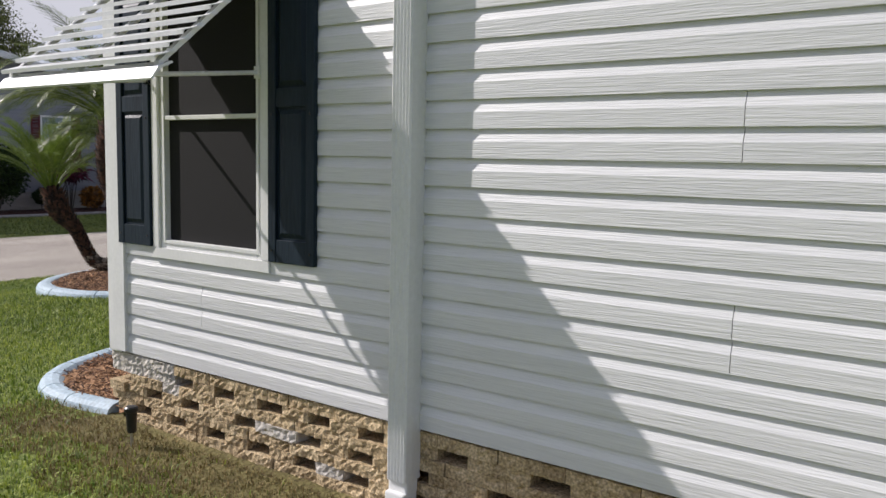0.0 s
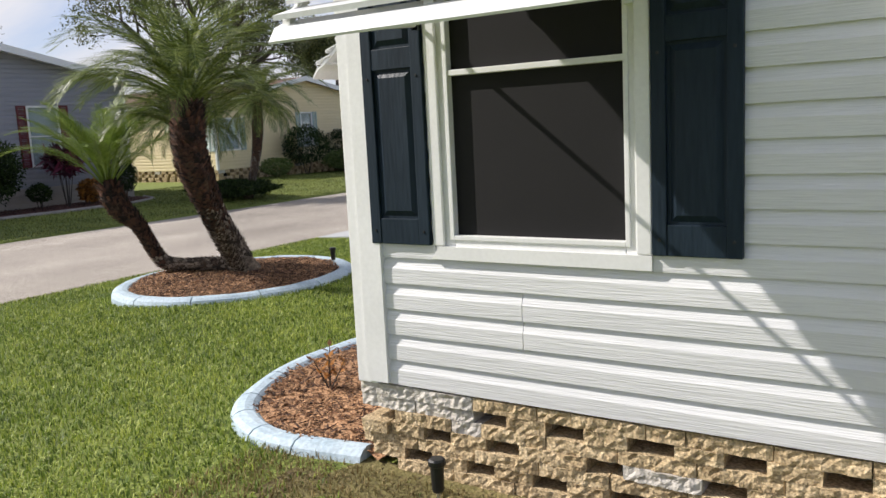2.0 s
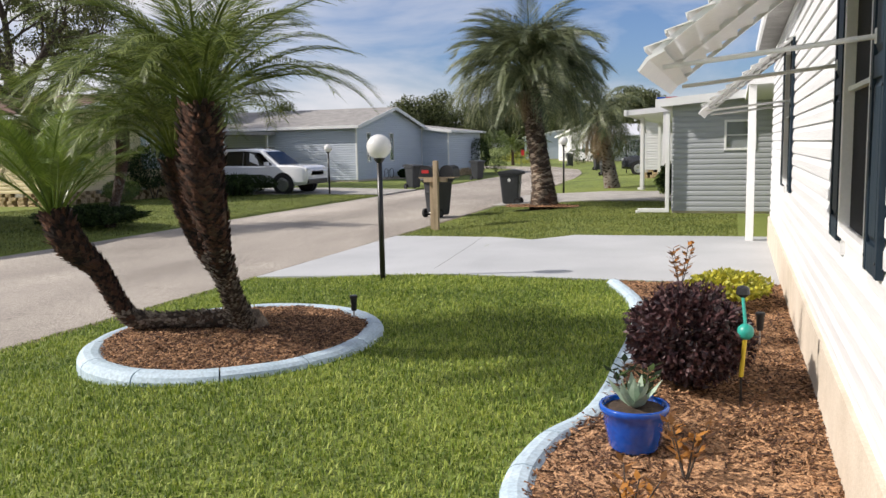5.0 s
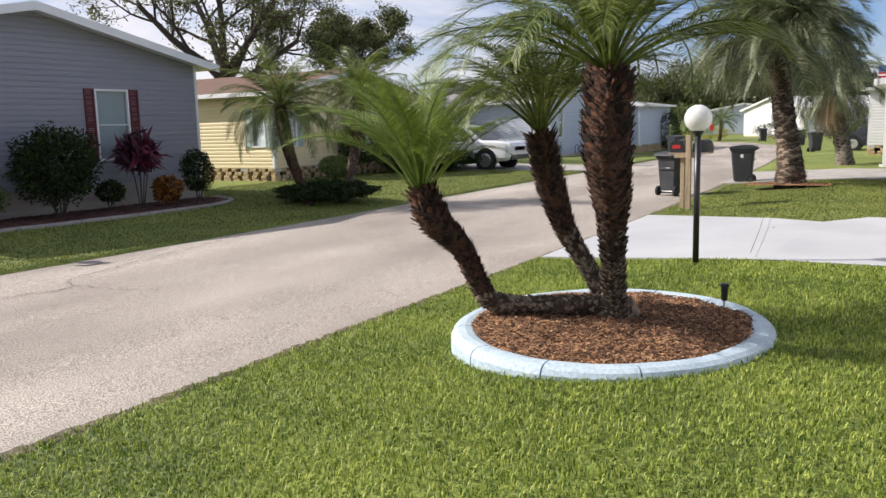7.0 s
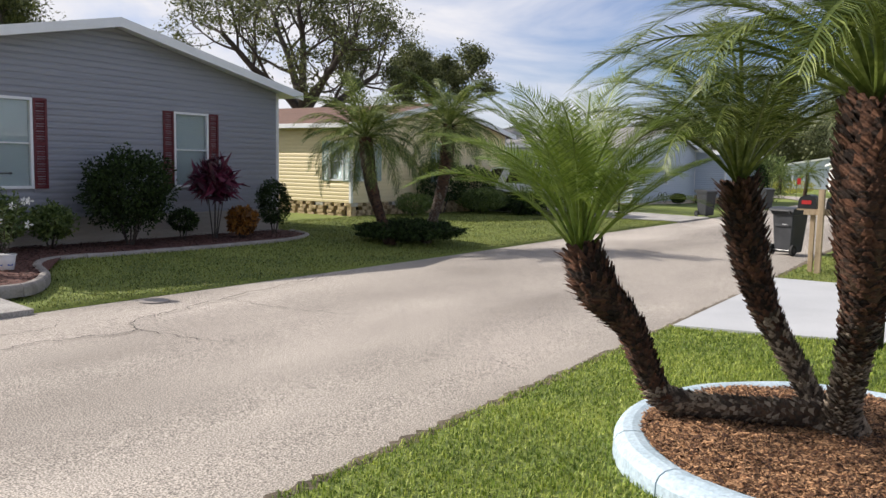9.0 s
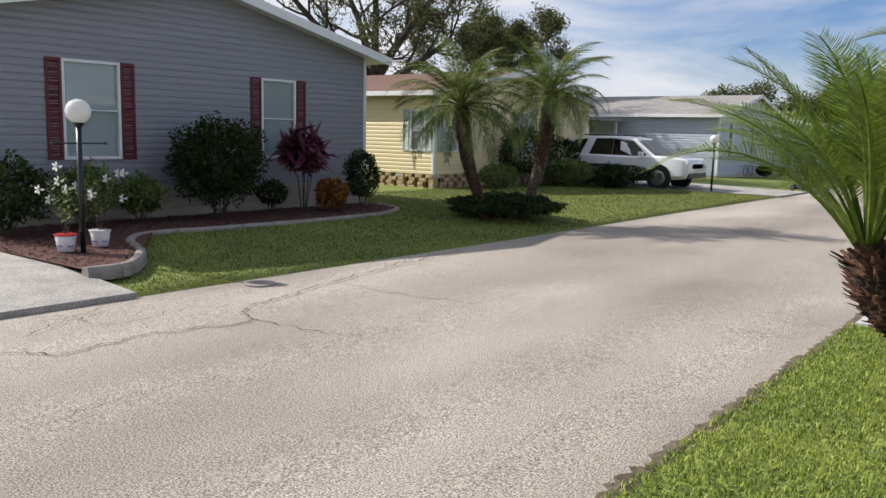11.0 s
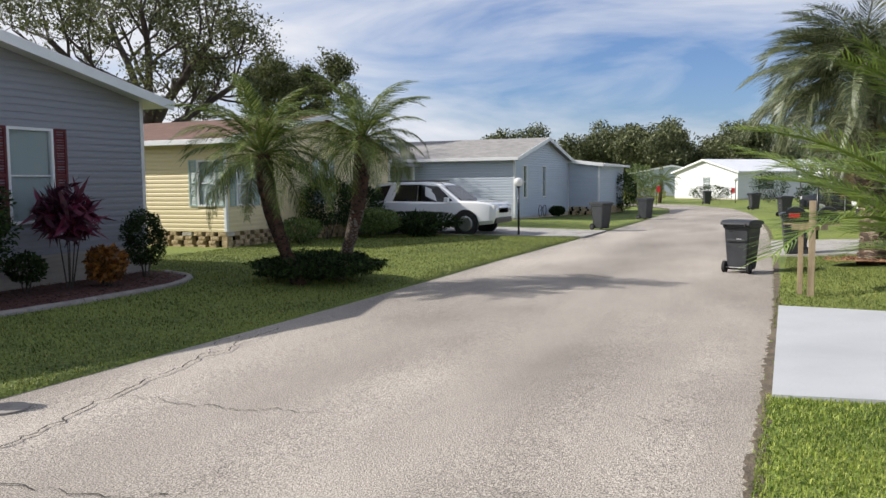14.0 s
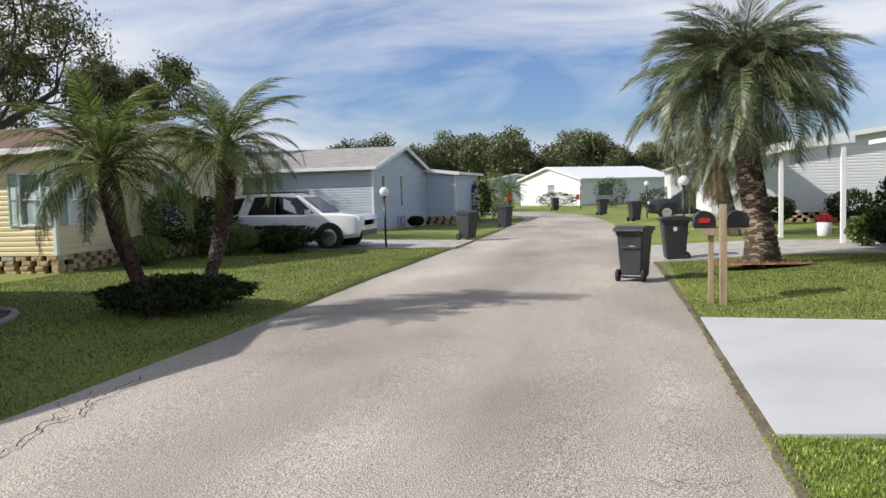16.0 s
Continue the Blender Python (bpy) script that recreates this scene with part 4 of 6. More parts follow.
# ---- kerbs, mulch ----
def kerb(name, points, closed, width, z_top, material, label, joints, low=-0.16, lean=0.0):
    """Rounded concrete edging cast along a line, cut into segments by joints; one object for each segment."""
    k = thing(name, points[0][0], points[0][1], z_top, label, "edging", kind="structure")
    o = Vector((points[0][0], points[0][1], z_top))
    n = len(points)
    prof = [(-0.52, low), (-0.5, -0.06), (-0.42, -0.026), (-0.25, -0.004), (0.0, 0.004), (0.25, -0.004), (0.42, -0.026), (0.5, -0.06), (0.52, low)]
    segs = max(1, n // joints)
    for s in range(0, n - (0 if closed else 1), segs):
        idx = list(range(s, min(s + segs, n if closed else n - 1) + 1))
        bm = bmesh.new()
        rings = []
        for j, i in enumerate(idx):
            p, a, b = points[i % n], points[(i - 1) % n if closed else max(i - 1, 0)], points[(i + 1) % n if closed else min(i + 1, n - 1)]
            t = Vector((b[0] - a[0], b[1] - a[1], 0)).normalized()
            nn = Vector((-t.y, t.x, 0))
            shift = t * (0.006 if j == 0 else -0.006 if j == len(idx) - 1 else 0.0)
            wob = 0.006 * noise.noise((p[0] * 3, p[1] * 3, 1))
            rings.append([bm.verts.new(Vector((p[0], p[1], z_top)) + nn * (u * width) + shift + Vector((0, 0, w + wob)) - o) for u, w in prof])
        for r0, r1 in zip(rings, rings[1:]):
            for q in range(len(prof) - 1):
                bm.faces.new((r0[q], r0[q + 1], r1[q + 1], r1[q]))
        bm.faces.new(rings[0])
        bm.faces.new(rings[-1])
        part("kerb_segment", bm, material, k, smooth=False)
    return k


RING_C, RING_RX, RING_RY = (-9.13, 6.22), 1.13, 1.29
ring_pts = [(RING_C[0] + RING_RX * math.cos(a), RING_C[1] + RING_RY * math.sin(a)) for a in np.linspace(0, 2 * math.pi, 96, endpoint=False)]
kerb("kerb_ring", ring_pts, True, 0.22, -0.02, KERB, "pale blue painted concrete ring round the palms", 12)
bed_line = spline([(-4.6, 2.86, 0), (-5.0, 2.8, 0), (-5.3, 2.82, 0), (-5.58, 2.97, 0), (-5.78, 3.2, 0), (-5.95, 3.6, 0), (-6.02, 4.0, 0), (-5.98, 4.5, 0), (-5.83, 4.95, 0), (-5.79, 5.5, 0),
                   (-5.8, 6.2, 0), (-5.81, 7.1, 0), (-5.88, 8.0, 0), (-6.05, 8.85, 0), (-6.38, 9.8, 0)], 6)
BED = [(p.x, p.y) for p in bed_line]
kerb("kerb_bed", BED, False, 0.18, -0.025, KERB, "pale blue painted concrete edging along the flower bed", 14)
g_line = spline([(-18.6, 5.95, 0), (-18.65, 6.5, 0), (-19.5, 7.2, 0), (-20.6, 7.7, 0), (-21.1, 8.3, 0), (-21.0, 9.5, 0), (-20.9, 11.5, 0), (-21.0, 13.4, 0), (-21.6, 14.6, 0), (-22.6, 15.1, 0)], 8)
GBED = [(p.x, p.y) for p in g_line]
kerb("kerb_across", GBED, False, 0.15, -0.04, GREYKERB, "grey concrete edging round a dark mulch bed", 12)


def inside(poly, x, y):
    r = False
    for (xa, ya), (xb, yb) in zip(poly, poly[1:] + poly[:1]):
        if (ya > y) != (yb > y) and x < (xb - xa) * (y - ya) / (yb - ya) + xa:
            r = not r
    return r


BED_POLY = BED + [(-4.5, 9.9), (-4.5, 2.8)]
GBED_POLY = GBED + [(-23.05, 15.1), (-23.05, 5.9)]


def mulch(name, poly, z, dome, centre, material, chips, seed, label, size=1.0):
    """Heaped bark: an uneven sheet with loose chips lying on it."""
    rnd = random.Random(seed)
    bm = bmesh.new()
    c = bm.verts.new((*centre, z + dome))

    def height(x, y):
        d = min(1.0, math.hypot(x - centre[0], y - centre[1]) / 1.3)
        return z + dome * (1 - d * d) + 0.02 * noise.noise((x * 3, y * 3, 2))
    rings = [[bm.verts.new((centre[0] + (x - centre[0]) * s, centre[1] + (y - centre[1]) * s, height(centre[0] + (x - centre[0]) * s, centre[1] + (y - centre[1]) * s))) for x, y in poly] for s in (0.33, 0.66, 1.0)]
    n = len(poly)
    for i in range(n):
        bm.faces.new((c, rings[0][i], rings[0][(i + 1) % n]))
        for a, b in zip(rings, rings[1:]):
            bm.faces.new((a[i], b[i], b[(i + 1) % n], a[(i + 1) % n]))
    sheet = tagged(part(name, bm, material, None), label, "mulch", kind="stuff")
    xs, ys = [p[0] for p in poly], [p[1] for p in poly]
    verts, tris = [], []
    made = 0
    while made < chips:
        x, y = rnd.uniform(min(xs), max(xs)), rnd.uniform(min(ys), max(ys))
        if not inside(poly, x, y):
            continue
        made += 1
        ln, w, t = size * rnd.uniform(0.02, 0.07), size * rnd.uniform(0.006, 0.016), 0.004
        m = pose(x, y, height(x, y) + rnd.uniform(0.0, 0.02), rnd.uniform(-30, 30), rnd.uniform(-28, 28), rnd.uniform(0, 360))
        b = len(verts)
        for v in ((-ln / 2, -w / 2, 0), (ln / 2, -w / 3, 0), (ln / 2, w / 2, 0), (-ln / 2, w / 3, 0), (-ln / 2.2, 0, t), (ln / 2.2, 0, t)):
            verts.append(m @ Vector(v))
        tris += [(b, b + 1, b + 5), (b, b + 5, b + 4), (b + 2, b + 3, b + 4), (b + 2, b + 4, b + 5), (b + 1, b + 2, b + 5), (b + 3, b, b + 4)]
    ch = new("bark_litter", mesh_tris("bark_litter", [tuple(v) for v in verts], 3, tris, material))
    tagged(ch, kind="stuff")
    ch.parent = sheet
    return sheet


ring_in = [(RING_C[0] + (RING_RX - 0.05) * math.cos(a), RING_C[1] + (RING_RY - 0.05) * math.sin(a)) for a in np.linspace(0, 2 * math.pi, 48, endpoint=False)]
mulch("mulch_ring", ring_in, -0.06, 0.08, RING_C, MULCH, 13000, 3, "red-brown bark mulch heaped inside the kerb ring")
mulch("mulch_bed", BED_POLY, -0.055, 0.02, (-5.2, 5.6), MULCH, 15000, 4, "red-brown bark mulch along the house front", 1.2)
mulch("mulch_across", GBED_POLY, -0.07, 0.03, (-21.95, 9.0), DARKMULCH, 4000, 5, "dark brown mulch bed under shrubs", 1.4)
pr = [(-9.88 + 1.0 * math.cos(a), 21.5 + 0.55 * math.sin(a)) for a in np.linspace(0, 2 * math.pi, 24, endpoint=False)]
mulch("mulch_palm", pr, -0.085, 0.05, (-9.88, 21.5), MULCH, 1500, 6, "red mulch round a date palm", 1.3)


# ---- plants ----
def frond_mesh(name, length, pairs, leaf_len, droop, leaf_w, material, seed, vee=0.5, hang_leaf=0.25, stalk=0.14):
    """One feather leaf along +x, arching down: a rib and two rows of tapering leaflets."""
    rnd = random.Random(seed)
    verts, faces = [], []
    pts = []
    ang, p = 0.0, Vector((0, 0, 0))
    steps = 14
    for i in range(steps + 1):
        pts.append((p.copy(), ang))
        p = p + Vector((math.cos(ang), 0, math.sin(ang))) * (length / steps)
        ang -= droop / steps * (0.45 + 1.1 * i / steps)
    for i, (q, a) in enumerate(pts):
        w = 0.014 * (1 - 0.85 * i / steps) * (length / 1.2) + 0.002
        verts += [q + Vector((0, -w, 0)), q + Vector((0, w, 0)), q + Vector((0, 0, -w))]
    for i in range(steps):
        b = i * 3
        faces += [(b, b + 1, b + 4, b + 3), (b + 1, b + 2, b + 5, b + 4), (b + 2, b, b + 3, b + 5)]
    for k in range(pairs):
        s = stalk + (1 - stalk) * (k + 0.5) / pairs
        f = s * steps
        i = min(int(f), steps - 1)
        q = pts[i][0].lerp(pts[i + 1][0], f - i)
        a = pts[i][1]
        fwd, up = Vector((math.cos(a), 0, math.sin(a))), Vector((-math.sin(a), 0, math.cos(a)))
        ll = leaf_len * (0.35 + 0.65 * math.sin(math.pi * min(1.0, 0.15 + 0.95 * (s - stalk) / (1 - stalk))) ** 0.7)
        for side in (-1, 1):
            sweep = rnd.uniform(0.45, 0.75) + 0.5 * s
            d = (fwd * sweep + Vector((0, side, 0)) + up * (vee * rnd.uniform(0.4, 1.2))).normalized()
            l2 = ll * rnd.uniform(0.82, 1.1)
            mid = q + d * l2 * 0.5
            tip = q + d * l2 + Vector((0, 0, -hang_leaf * l2 * rnd.uniform(0.5, 1.4)))
            wv = fwd * leaf_w * 0.5
            b = len(verts)
            verts += [q - wv * 0.5, q + wv * 0.5, mid + wv, mid - wv, tip]
            faces += [(b, b + 1, b + 2, b + 3), (b + 3, b + 2, b + 4)]
    return mesh_from(name, verts, faces, material)


def crown(parent, top, meshes, count, seed, high=82, low=-25, scale=(0.85, 1.1)):
    rnd = random.Random(seed)
    for i in range(count):
        s = (i + 0.5) / count
        el = high + (low - high) * s ** 0.9 + rnd.uniform(-6, 6)
        az = i * 137.5 + rnd.uniform(-14, 14)
        ob = new("frond", meshes[rnd.randrange(len(meshes))])
        ob.parent = parent
        ob.matrix_basis = Matrix.Translation(top) @ pose(0, 0, 0, 0, 0, az) @ pose(0, 0, 0, rnd.uniform(-20, 20), -el, 0) @ Matrix.Scale(rnd.uniform(*scale), 4)


def trunk_mesh(points, radii, boots, seed, material, boot_mat, boot_len=0.05, parent=None, shaggy=1.0, seg=12, low_mat=None, broad=0.32):
    """Bent tapering trunk with ring relief, and spiky old leaf bases spiralling up it."""
    rnd = random.Random(seed)
    line = spline(points, 9)
    n = len(line)
    bm = bmesh.new()
    rings = []
    for i, p in enumerate(line):
        t = (line[min(i + 1, n - 1)] - line[max(i - 1, 0)]).normalized()
        q = t.to_track_quat("Z", "Y")
        r = float(np.interp(i / (n - 1), np.linspace(0, 1, len(radii)), radii))
        rings.append([bm.verts.new(p + q @ Vector((math.cos(a), math.sin(a), 0)) * r * (1 + 0.1 * rnd.uniform(-1, 1))) for a in np.linspace(0, 2 * math.pi, seg, endpoint=False)])
    for r0, r1 in zip(rings, rings[1:]):
        for k in range(seg):
            bm.faces.new((r0[k], r0[(k + 1) % seg], r1[(k + 1) % seg], r1[k]))
    bm.faces.new(rings[0])
    bm.faces.new(rings[-1])
    part("trunk", bm, material, parent, smooth=True)
    lower, upper = ([], []), ([], [])
    for k in range(boots):
        s = (k + 0.5) / boots
        verts, tris = lower if low_mat and s + rnd.uniform(-0.1, 0.1) < 0.45 else upper
        i = s * (n - 1)
        i0 = min(int(i), n - 2)
        p = line[i0].lerp(line[i0 + 1], i - i0)
        t = (line[i0 + 1] - line[i0]).normalized()
        q = t.to_track_quat("Z", "Y")
        r = float(np.interp(s, np.linspace(0, 1, len(radii)), radii))
        a = k * 2.39996 + rnd.uniform(-0.2, 0.2)
        rad = q @ Vector((math.cos(a), math.sin(a), 0))
        tan = q @ Vector((-math.sin(a), math.cos(a), 0))
        ln = boot_len * rnd.uniform(0.6, 1.4) * (1 + shaggy * max(0, s - 0.55) * 2)
        w = r * broad
        o = p + rad * r * 0.86
        tip = o + (rad * 0.75 + t * 0.8).normalized() * ln
        b = len(verts)
        verts += [o + tan * w - t * 0.012, o - tan * w - t * 0.012, o + rad * 0.3 * ln + t * 0.03, tip + tan * w * 0.35, tip - tan * w * 0.35]
        tris += [(b, b + 1, b + 4), (b, b + 4, b + 3), (b, b + 3, b + 2), (b + 1, b + 2, b + 4), (b + 2, b + 3, b + 4)]
    for (verts, tris), m in ((lower, low_mat), (upper, boot_mat)):
        if verts:
            tagged(new("bark_fringe", mesh_tris("bark_fringe", [tuple(v) for v in verts], 3, tris, m)), kind="stuff").parent = parent


ROE = [frond_mesh("frond", 1.45, 66, 0.3, d, 0.0095, FROND, 10 + k, 0.2, 0.35, 0.26) for k, d in enumerate((1.2, 1.7, 2.2))]
ROE_Y = [frond_mesh("frond", 1.4, 62, 0.28, d, 0.009, LIMEFROND, 20 + k, 0.3, 0.25, 0.34) for k, d in enumerate((0.7, 1.2, 1.7))]
BIG = [frond_mesh("frond", 1.8, 54, 0.36, d, 0.019, FROND, 30 + k, 0.15, 0.5, 0.16) for k, d in enumerate((1.2, 1.65, 2.1))]
PINDO = [frond_mesh("frond", 2.5, 84, 0.55, d, 0.022, BLUEFROND, 40 + k, 0.55, 0.75, 0.22) for k, d in enumerate((1.5, 2.1, 2.7))]
DEAD = [frond_mesh("frond", 1.5, 30, 0.3, d, 0.02, DEADFROND, 50 + k, 0.1, 0.8, 0.2) for k, d in enumerate((0.4, 0.8))]

cl = thing("pygmy_date_palm", -9.1, 6.3, -0.02, "three-stemmed pygmy date palm in a mulch ring", "palm tree")
Z = Matrix.Translation((9.1, -6.3, 0.02))


def local(*pts):
    return [Z @ Vector(p) for p in pts]


trunk_mesh(local((-9.05, 6.33, -0.12), (-9.06, 6.12, 0.14), (-8.98, 5.83, 0.57), (-8.92, 5.62, 0.97), (-8.92, 5.52, 1.38), (-8.92, 5.56, 1.86)), (0.13, 0.075, 0.072, 0.085, 0.135, 0.155, 0.135), 1700, 1, TRUNK, BOOT, 0.05, cl, low_mat=GREYBOOT)
trunk_mesh(local((-9.17, 6.43, -0.1), (-9.34, 6.5, 0.21), (-9.58, 6.42, 0.66), (-9.69, 6.36, 1.03), (-9.76, 6.3, 1.46)), (0.12, 0.058, 0.062, 0.09, 0.105, 0.09), 1200, 2, TRUNK, BOOT, 0.05, cl, low_mat=GREYBOOT)
trunk_mesh(local((-9.1, 6.28, 0.08), (-9.55, 6.12, 0.09), (-9.9, 6.04, 0.08), (-10.09, 5.96, 0.13), (-10.17, 5.86, 0.36), (-10.25, 5.79, 0.58), (-10.42, 5.68, 0.8), (-10.53, 5.67, 1.02)), (0.1, 0.068, 0.064, 0.075, 0.07, 0.08, 0.128, 0.1), 1100, 3, TRUNK, BOOT, 0.045, cl, low_mat=GREYBOOT)
bm = lathe([(0.25, -0.12), (0.22, 0.0), (0.16, 0.1), (0.1, 0.17), (0.03, 0.2)], 18)
for v in bm.verts:
    v.co *= 1 + 0.16 * noise.noise(v.co * 9)
part("root_mat", bm, GREYBOOT, cl, smooth=True)
crown(cl, Z @ Vector((-8.92, 5.57, 1.88)), ROE, 44, 11, 88, 30, (0.9, 1.15))
crown(cl, Z @ Vector((-9.76, 6.29, 1.47)), ROE, 34, 12, 88, 42, (0.75, 1.0))
crown(cl, Z @ Vector((-10.53, 5.65, 0.98)), ROE_Y, 44, 13, 88, 52, (0.7, 0.95))


def robellini(name, x, y, z, top, seed, label, pale=False):
    t = thing(name, x, y, z, label, "palm tree")
    mid = Vector(top) * 0.5 + Vector((0.12, 0.05, 0)) * (-1 if top[0] < 0 else 1)
    trunk_mesh([(0, 0, -0.1), tuple(mid), tuple(top)], (0.13, 0.1, 0.13, 0.15, 0.12), 620, seed, TRUNK, BOOT, 0.05, t, low_mat=GREYTRUNK if pale else None)
    crown(t, top, BIG, 44, seed + 5, 82, -22, (0.78, 1.05) if not pale else (0.68, 0.92))
    return t


robellini("date_palm", -19.45, 15.0, -0.12, (-0.6, -0.2, 2.25), 61, "leaning date palm with dark trunk and arching fronds")
robellini("date_palm", -19.25, 16.0, -0.12, (0.5, 0.15, 2.55), 62, "leaning date palm with pale lower trunk by the street", True)

pd = thing("pindo_palm", -9.85, 21.65, -0.12, "stout pindo palm with grey ringed trunk and drooping crown", "palm tree")
trunk_mesh([(0, 0, -0.1), (-0.02, 0, 0.5), (-0.12, 0.02, 1.2), (-0.26, 0.05, 2.1), (-0.38, 0.05, 3.4)], (0.4, 0.31, 0.26, 0.24, 0.24, 0.22), 760, 64, TRUNK, GREYBOOT, 0.085, pd, 0.2, 16, broad=0.5)
crown(pd, (-0.38, 0.05, 3.5), PINDO, 106, 65, 86, -4, (0.85, 1.08))
crown(pd, (-0.45, 0.05, 3.3), DEAD, 10, 66, -40, -75, (0.6, 0.9))
pd2 = thing("pindo_palm", -9.35, 31.0, -0.12, "shaggy palm with dry fronds hanging on its trunk", "palm tree")
trunk_mesh([(0, 0, -0.1), (-0.15, 0, 0.8), (-0.32, 0.05, 1.8), (-0.5, 0.1, 2.7)], (0.32, 0.24, 0.2, 0.2), 260, 67, GREYTRUNK, BOOT, 0.08, pd2)
crown(pd2, (-0.5, 0.1, 2.75), PINDO, 36, 68, 75, -30, (0.7, 0.95))
crown(pd2, (-0.48, 0.1, 2.6), DEAD, 26, 69, -35, -80, (0.8, 1.15))


def leaf_cloud(n, radii, size, material, seed, lump=0.18, shell=0.55, base=0.12, name="foliage", aspect=0.5, flat_top=0.0):
    """Many small folded leaves filling an uneven ellipsoid whose foot is at z = 0."""
    rs = np.random.RandomState(seed)
    d = rs.normal(size=(n, 3))
    d /= np.linalg.norm(d, axis=1)[:, None]
    rad = shell + (1 - shell) * rs.rand(n) ** 0.6
    bump = np.array([noise.noise((v[0] * 2.3 + seed, v[1] * 2.3, v[2] * 2.3)) + 0.5 * noise.noise((v[0] * 6 + seed, v[1] * 6, v[2] * 6)) for v in d])
    p = d * (rad * (1 + lump * bump))[:, None] * np.array(radii)
    if flat_top:
        p[:, 2] = np.minimum(p[:, 2], radii[2] * flat_top + rs.rand(n) * 0.04)
    p[:, 2] += radii[2] + base
    p[:, 2] = np.maximum(p[:, 2], 0.02)
    ax = d * 0.9 + rs.normal(size=(n, 3)) * 0.75
    ax /= np.linalg.norm(ax, axis=1)[:, None]
    s = np.cross(ax, rs.normal(size=(n, 3)))
    s /= np.linalg.norm(s, axis=1)[:, None]
    nn = np.cross(ax, s)
    ln = (size * (0.6 + 0.8 * rs.rand(n)))[:, None]
    w = ln * aspect
    v = np.stack([p - ax * ln * 0.5, p + s * w * 0.5 + nn * w * 0.15, p + ax * ln * 0.5, p - s * w * 0.5 + nn * w * 0.15], axis=1).reshape(-1, 3)
    i = np.arange(n)[:, None] * 4
    return mesh_tris(name, v, 3, np.concatenate([i + np.array([[0, 1, 2]]), i + np.array([[0, 2, 3]])], axis=1).reshape(-1, 3), material)


def shrub(name, x, y, z, radii, n, size, material, seed, label, stems=5, base=0.12, category="shrub", lump=0.18, shell=0.55, aspect=0.5, flat_top=0.0):
    t = thing(name, x, y, z, label, category)
    hang(new("foliage", leaf_cloud(n, radii, size, material, seed, lump, shell, base, aspect=aspect, flat_top=flat_top)), t)
    rnd = random.Random(seed)
    for k in range(stems):
        a = k * 2.4
        part("stem", rod((0.04 * math.cos(a), 0.04 * math.sin(a), -0.03), (radii[0] * 0.45 * math.cos(a), radii[1] * 0.45 * math.sin(a), base + radii[2] * rnd.uniform(0.6, 1.2)), 0.014, 0.006, 6), BARK, t)
    return t


# beds by the white house
shrub("loropetalum", -5.33, 5.6, -0.05, (0.39, 0.42, 0.32), 9000, 0.045, PURPLE, 71, "rounded burgundy-leaved shrub in bark mulch", 7, 0.05)
shrub("golden_shrub", -5.1, 8.7, -0.05, (0.4, 0.6, 0.13), 2600, 0.06, YELLOWLEAF, 72, "low yellow-green leafy shrub", 4, 0.05)


def sprig(x, y, z, height, spread, n, leaf, material, seed, label, name="seedling"):
    """Young upright plant: a few thin stems with leaves set along them."""
    t = thing(name, x, y, z, label, "plant")
    rnd = random.Random(seed)
    for k in range(4):
        a = k * 1.7 + rnd.random()
        top = Vector((spread * math.cos(a) * rnd.uniform(0.3, 1), spread * math.sin(a) * rnd.uniform(0.3, 1), height * rnd.uniform(0.65, 1)))
        part("stem", rod((0, 0, -0.02), top, 0.006, 0.003, 6), BARK, t)
        verts, faces = [], []
        for j in range(n):
            s = 0.25 + 0.75 * (j + 1) / n
            b = len(verts)
            d = Vector((math.cos(j * 2.4 + k), math.sin(j * 2.4 + k), 0.5)).normalized()
            sd = d.cross(Vector((0, 0, 1))).normalized()
            q = top * s
            verts += [q, q + d * leaf * 0.5 + sd * leaf * 0.22, q + d * leaf, q + d * leaf * 0.5 - sd * leaf * 0.22]
            faces += [(b, b + 1, b + 2), (b, b + 2, b + 3)]
        hang(new("leaf_spray", mesh_from("leaf_spray", verts, faces, material)), t)
    return t


sprig(-5.6, 9.35, -0.05, 0.62, 0.2, 16, 0.11, CROTON, 73, "young croton with bronze leaves")
sprig(-5.55, 4.6, -0.05, 0.5, 0.2, 18, 0.09, LEAF, 74, "sparse dark-leaved seedling in mulch")
sprig(-5.25, 4.1, -0.05, 0.3, 0.18, 14, 0.08, CROTON, 75, "small bronze seedling in mulch")
sprig(-5.45, 3.55, -0.05, 0.26, 0.14, 12, 0.07, CROTON, 76, "small withered seedling in mulch")

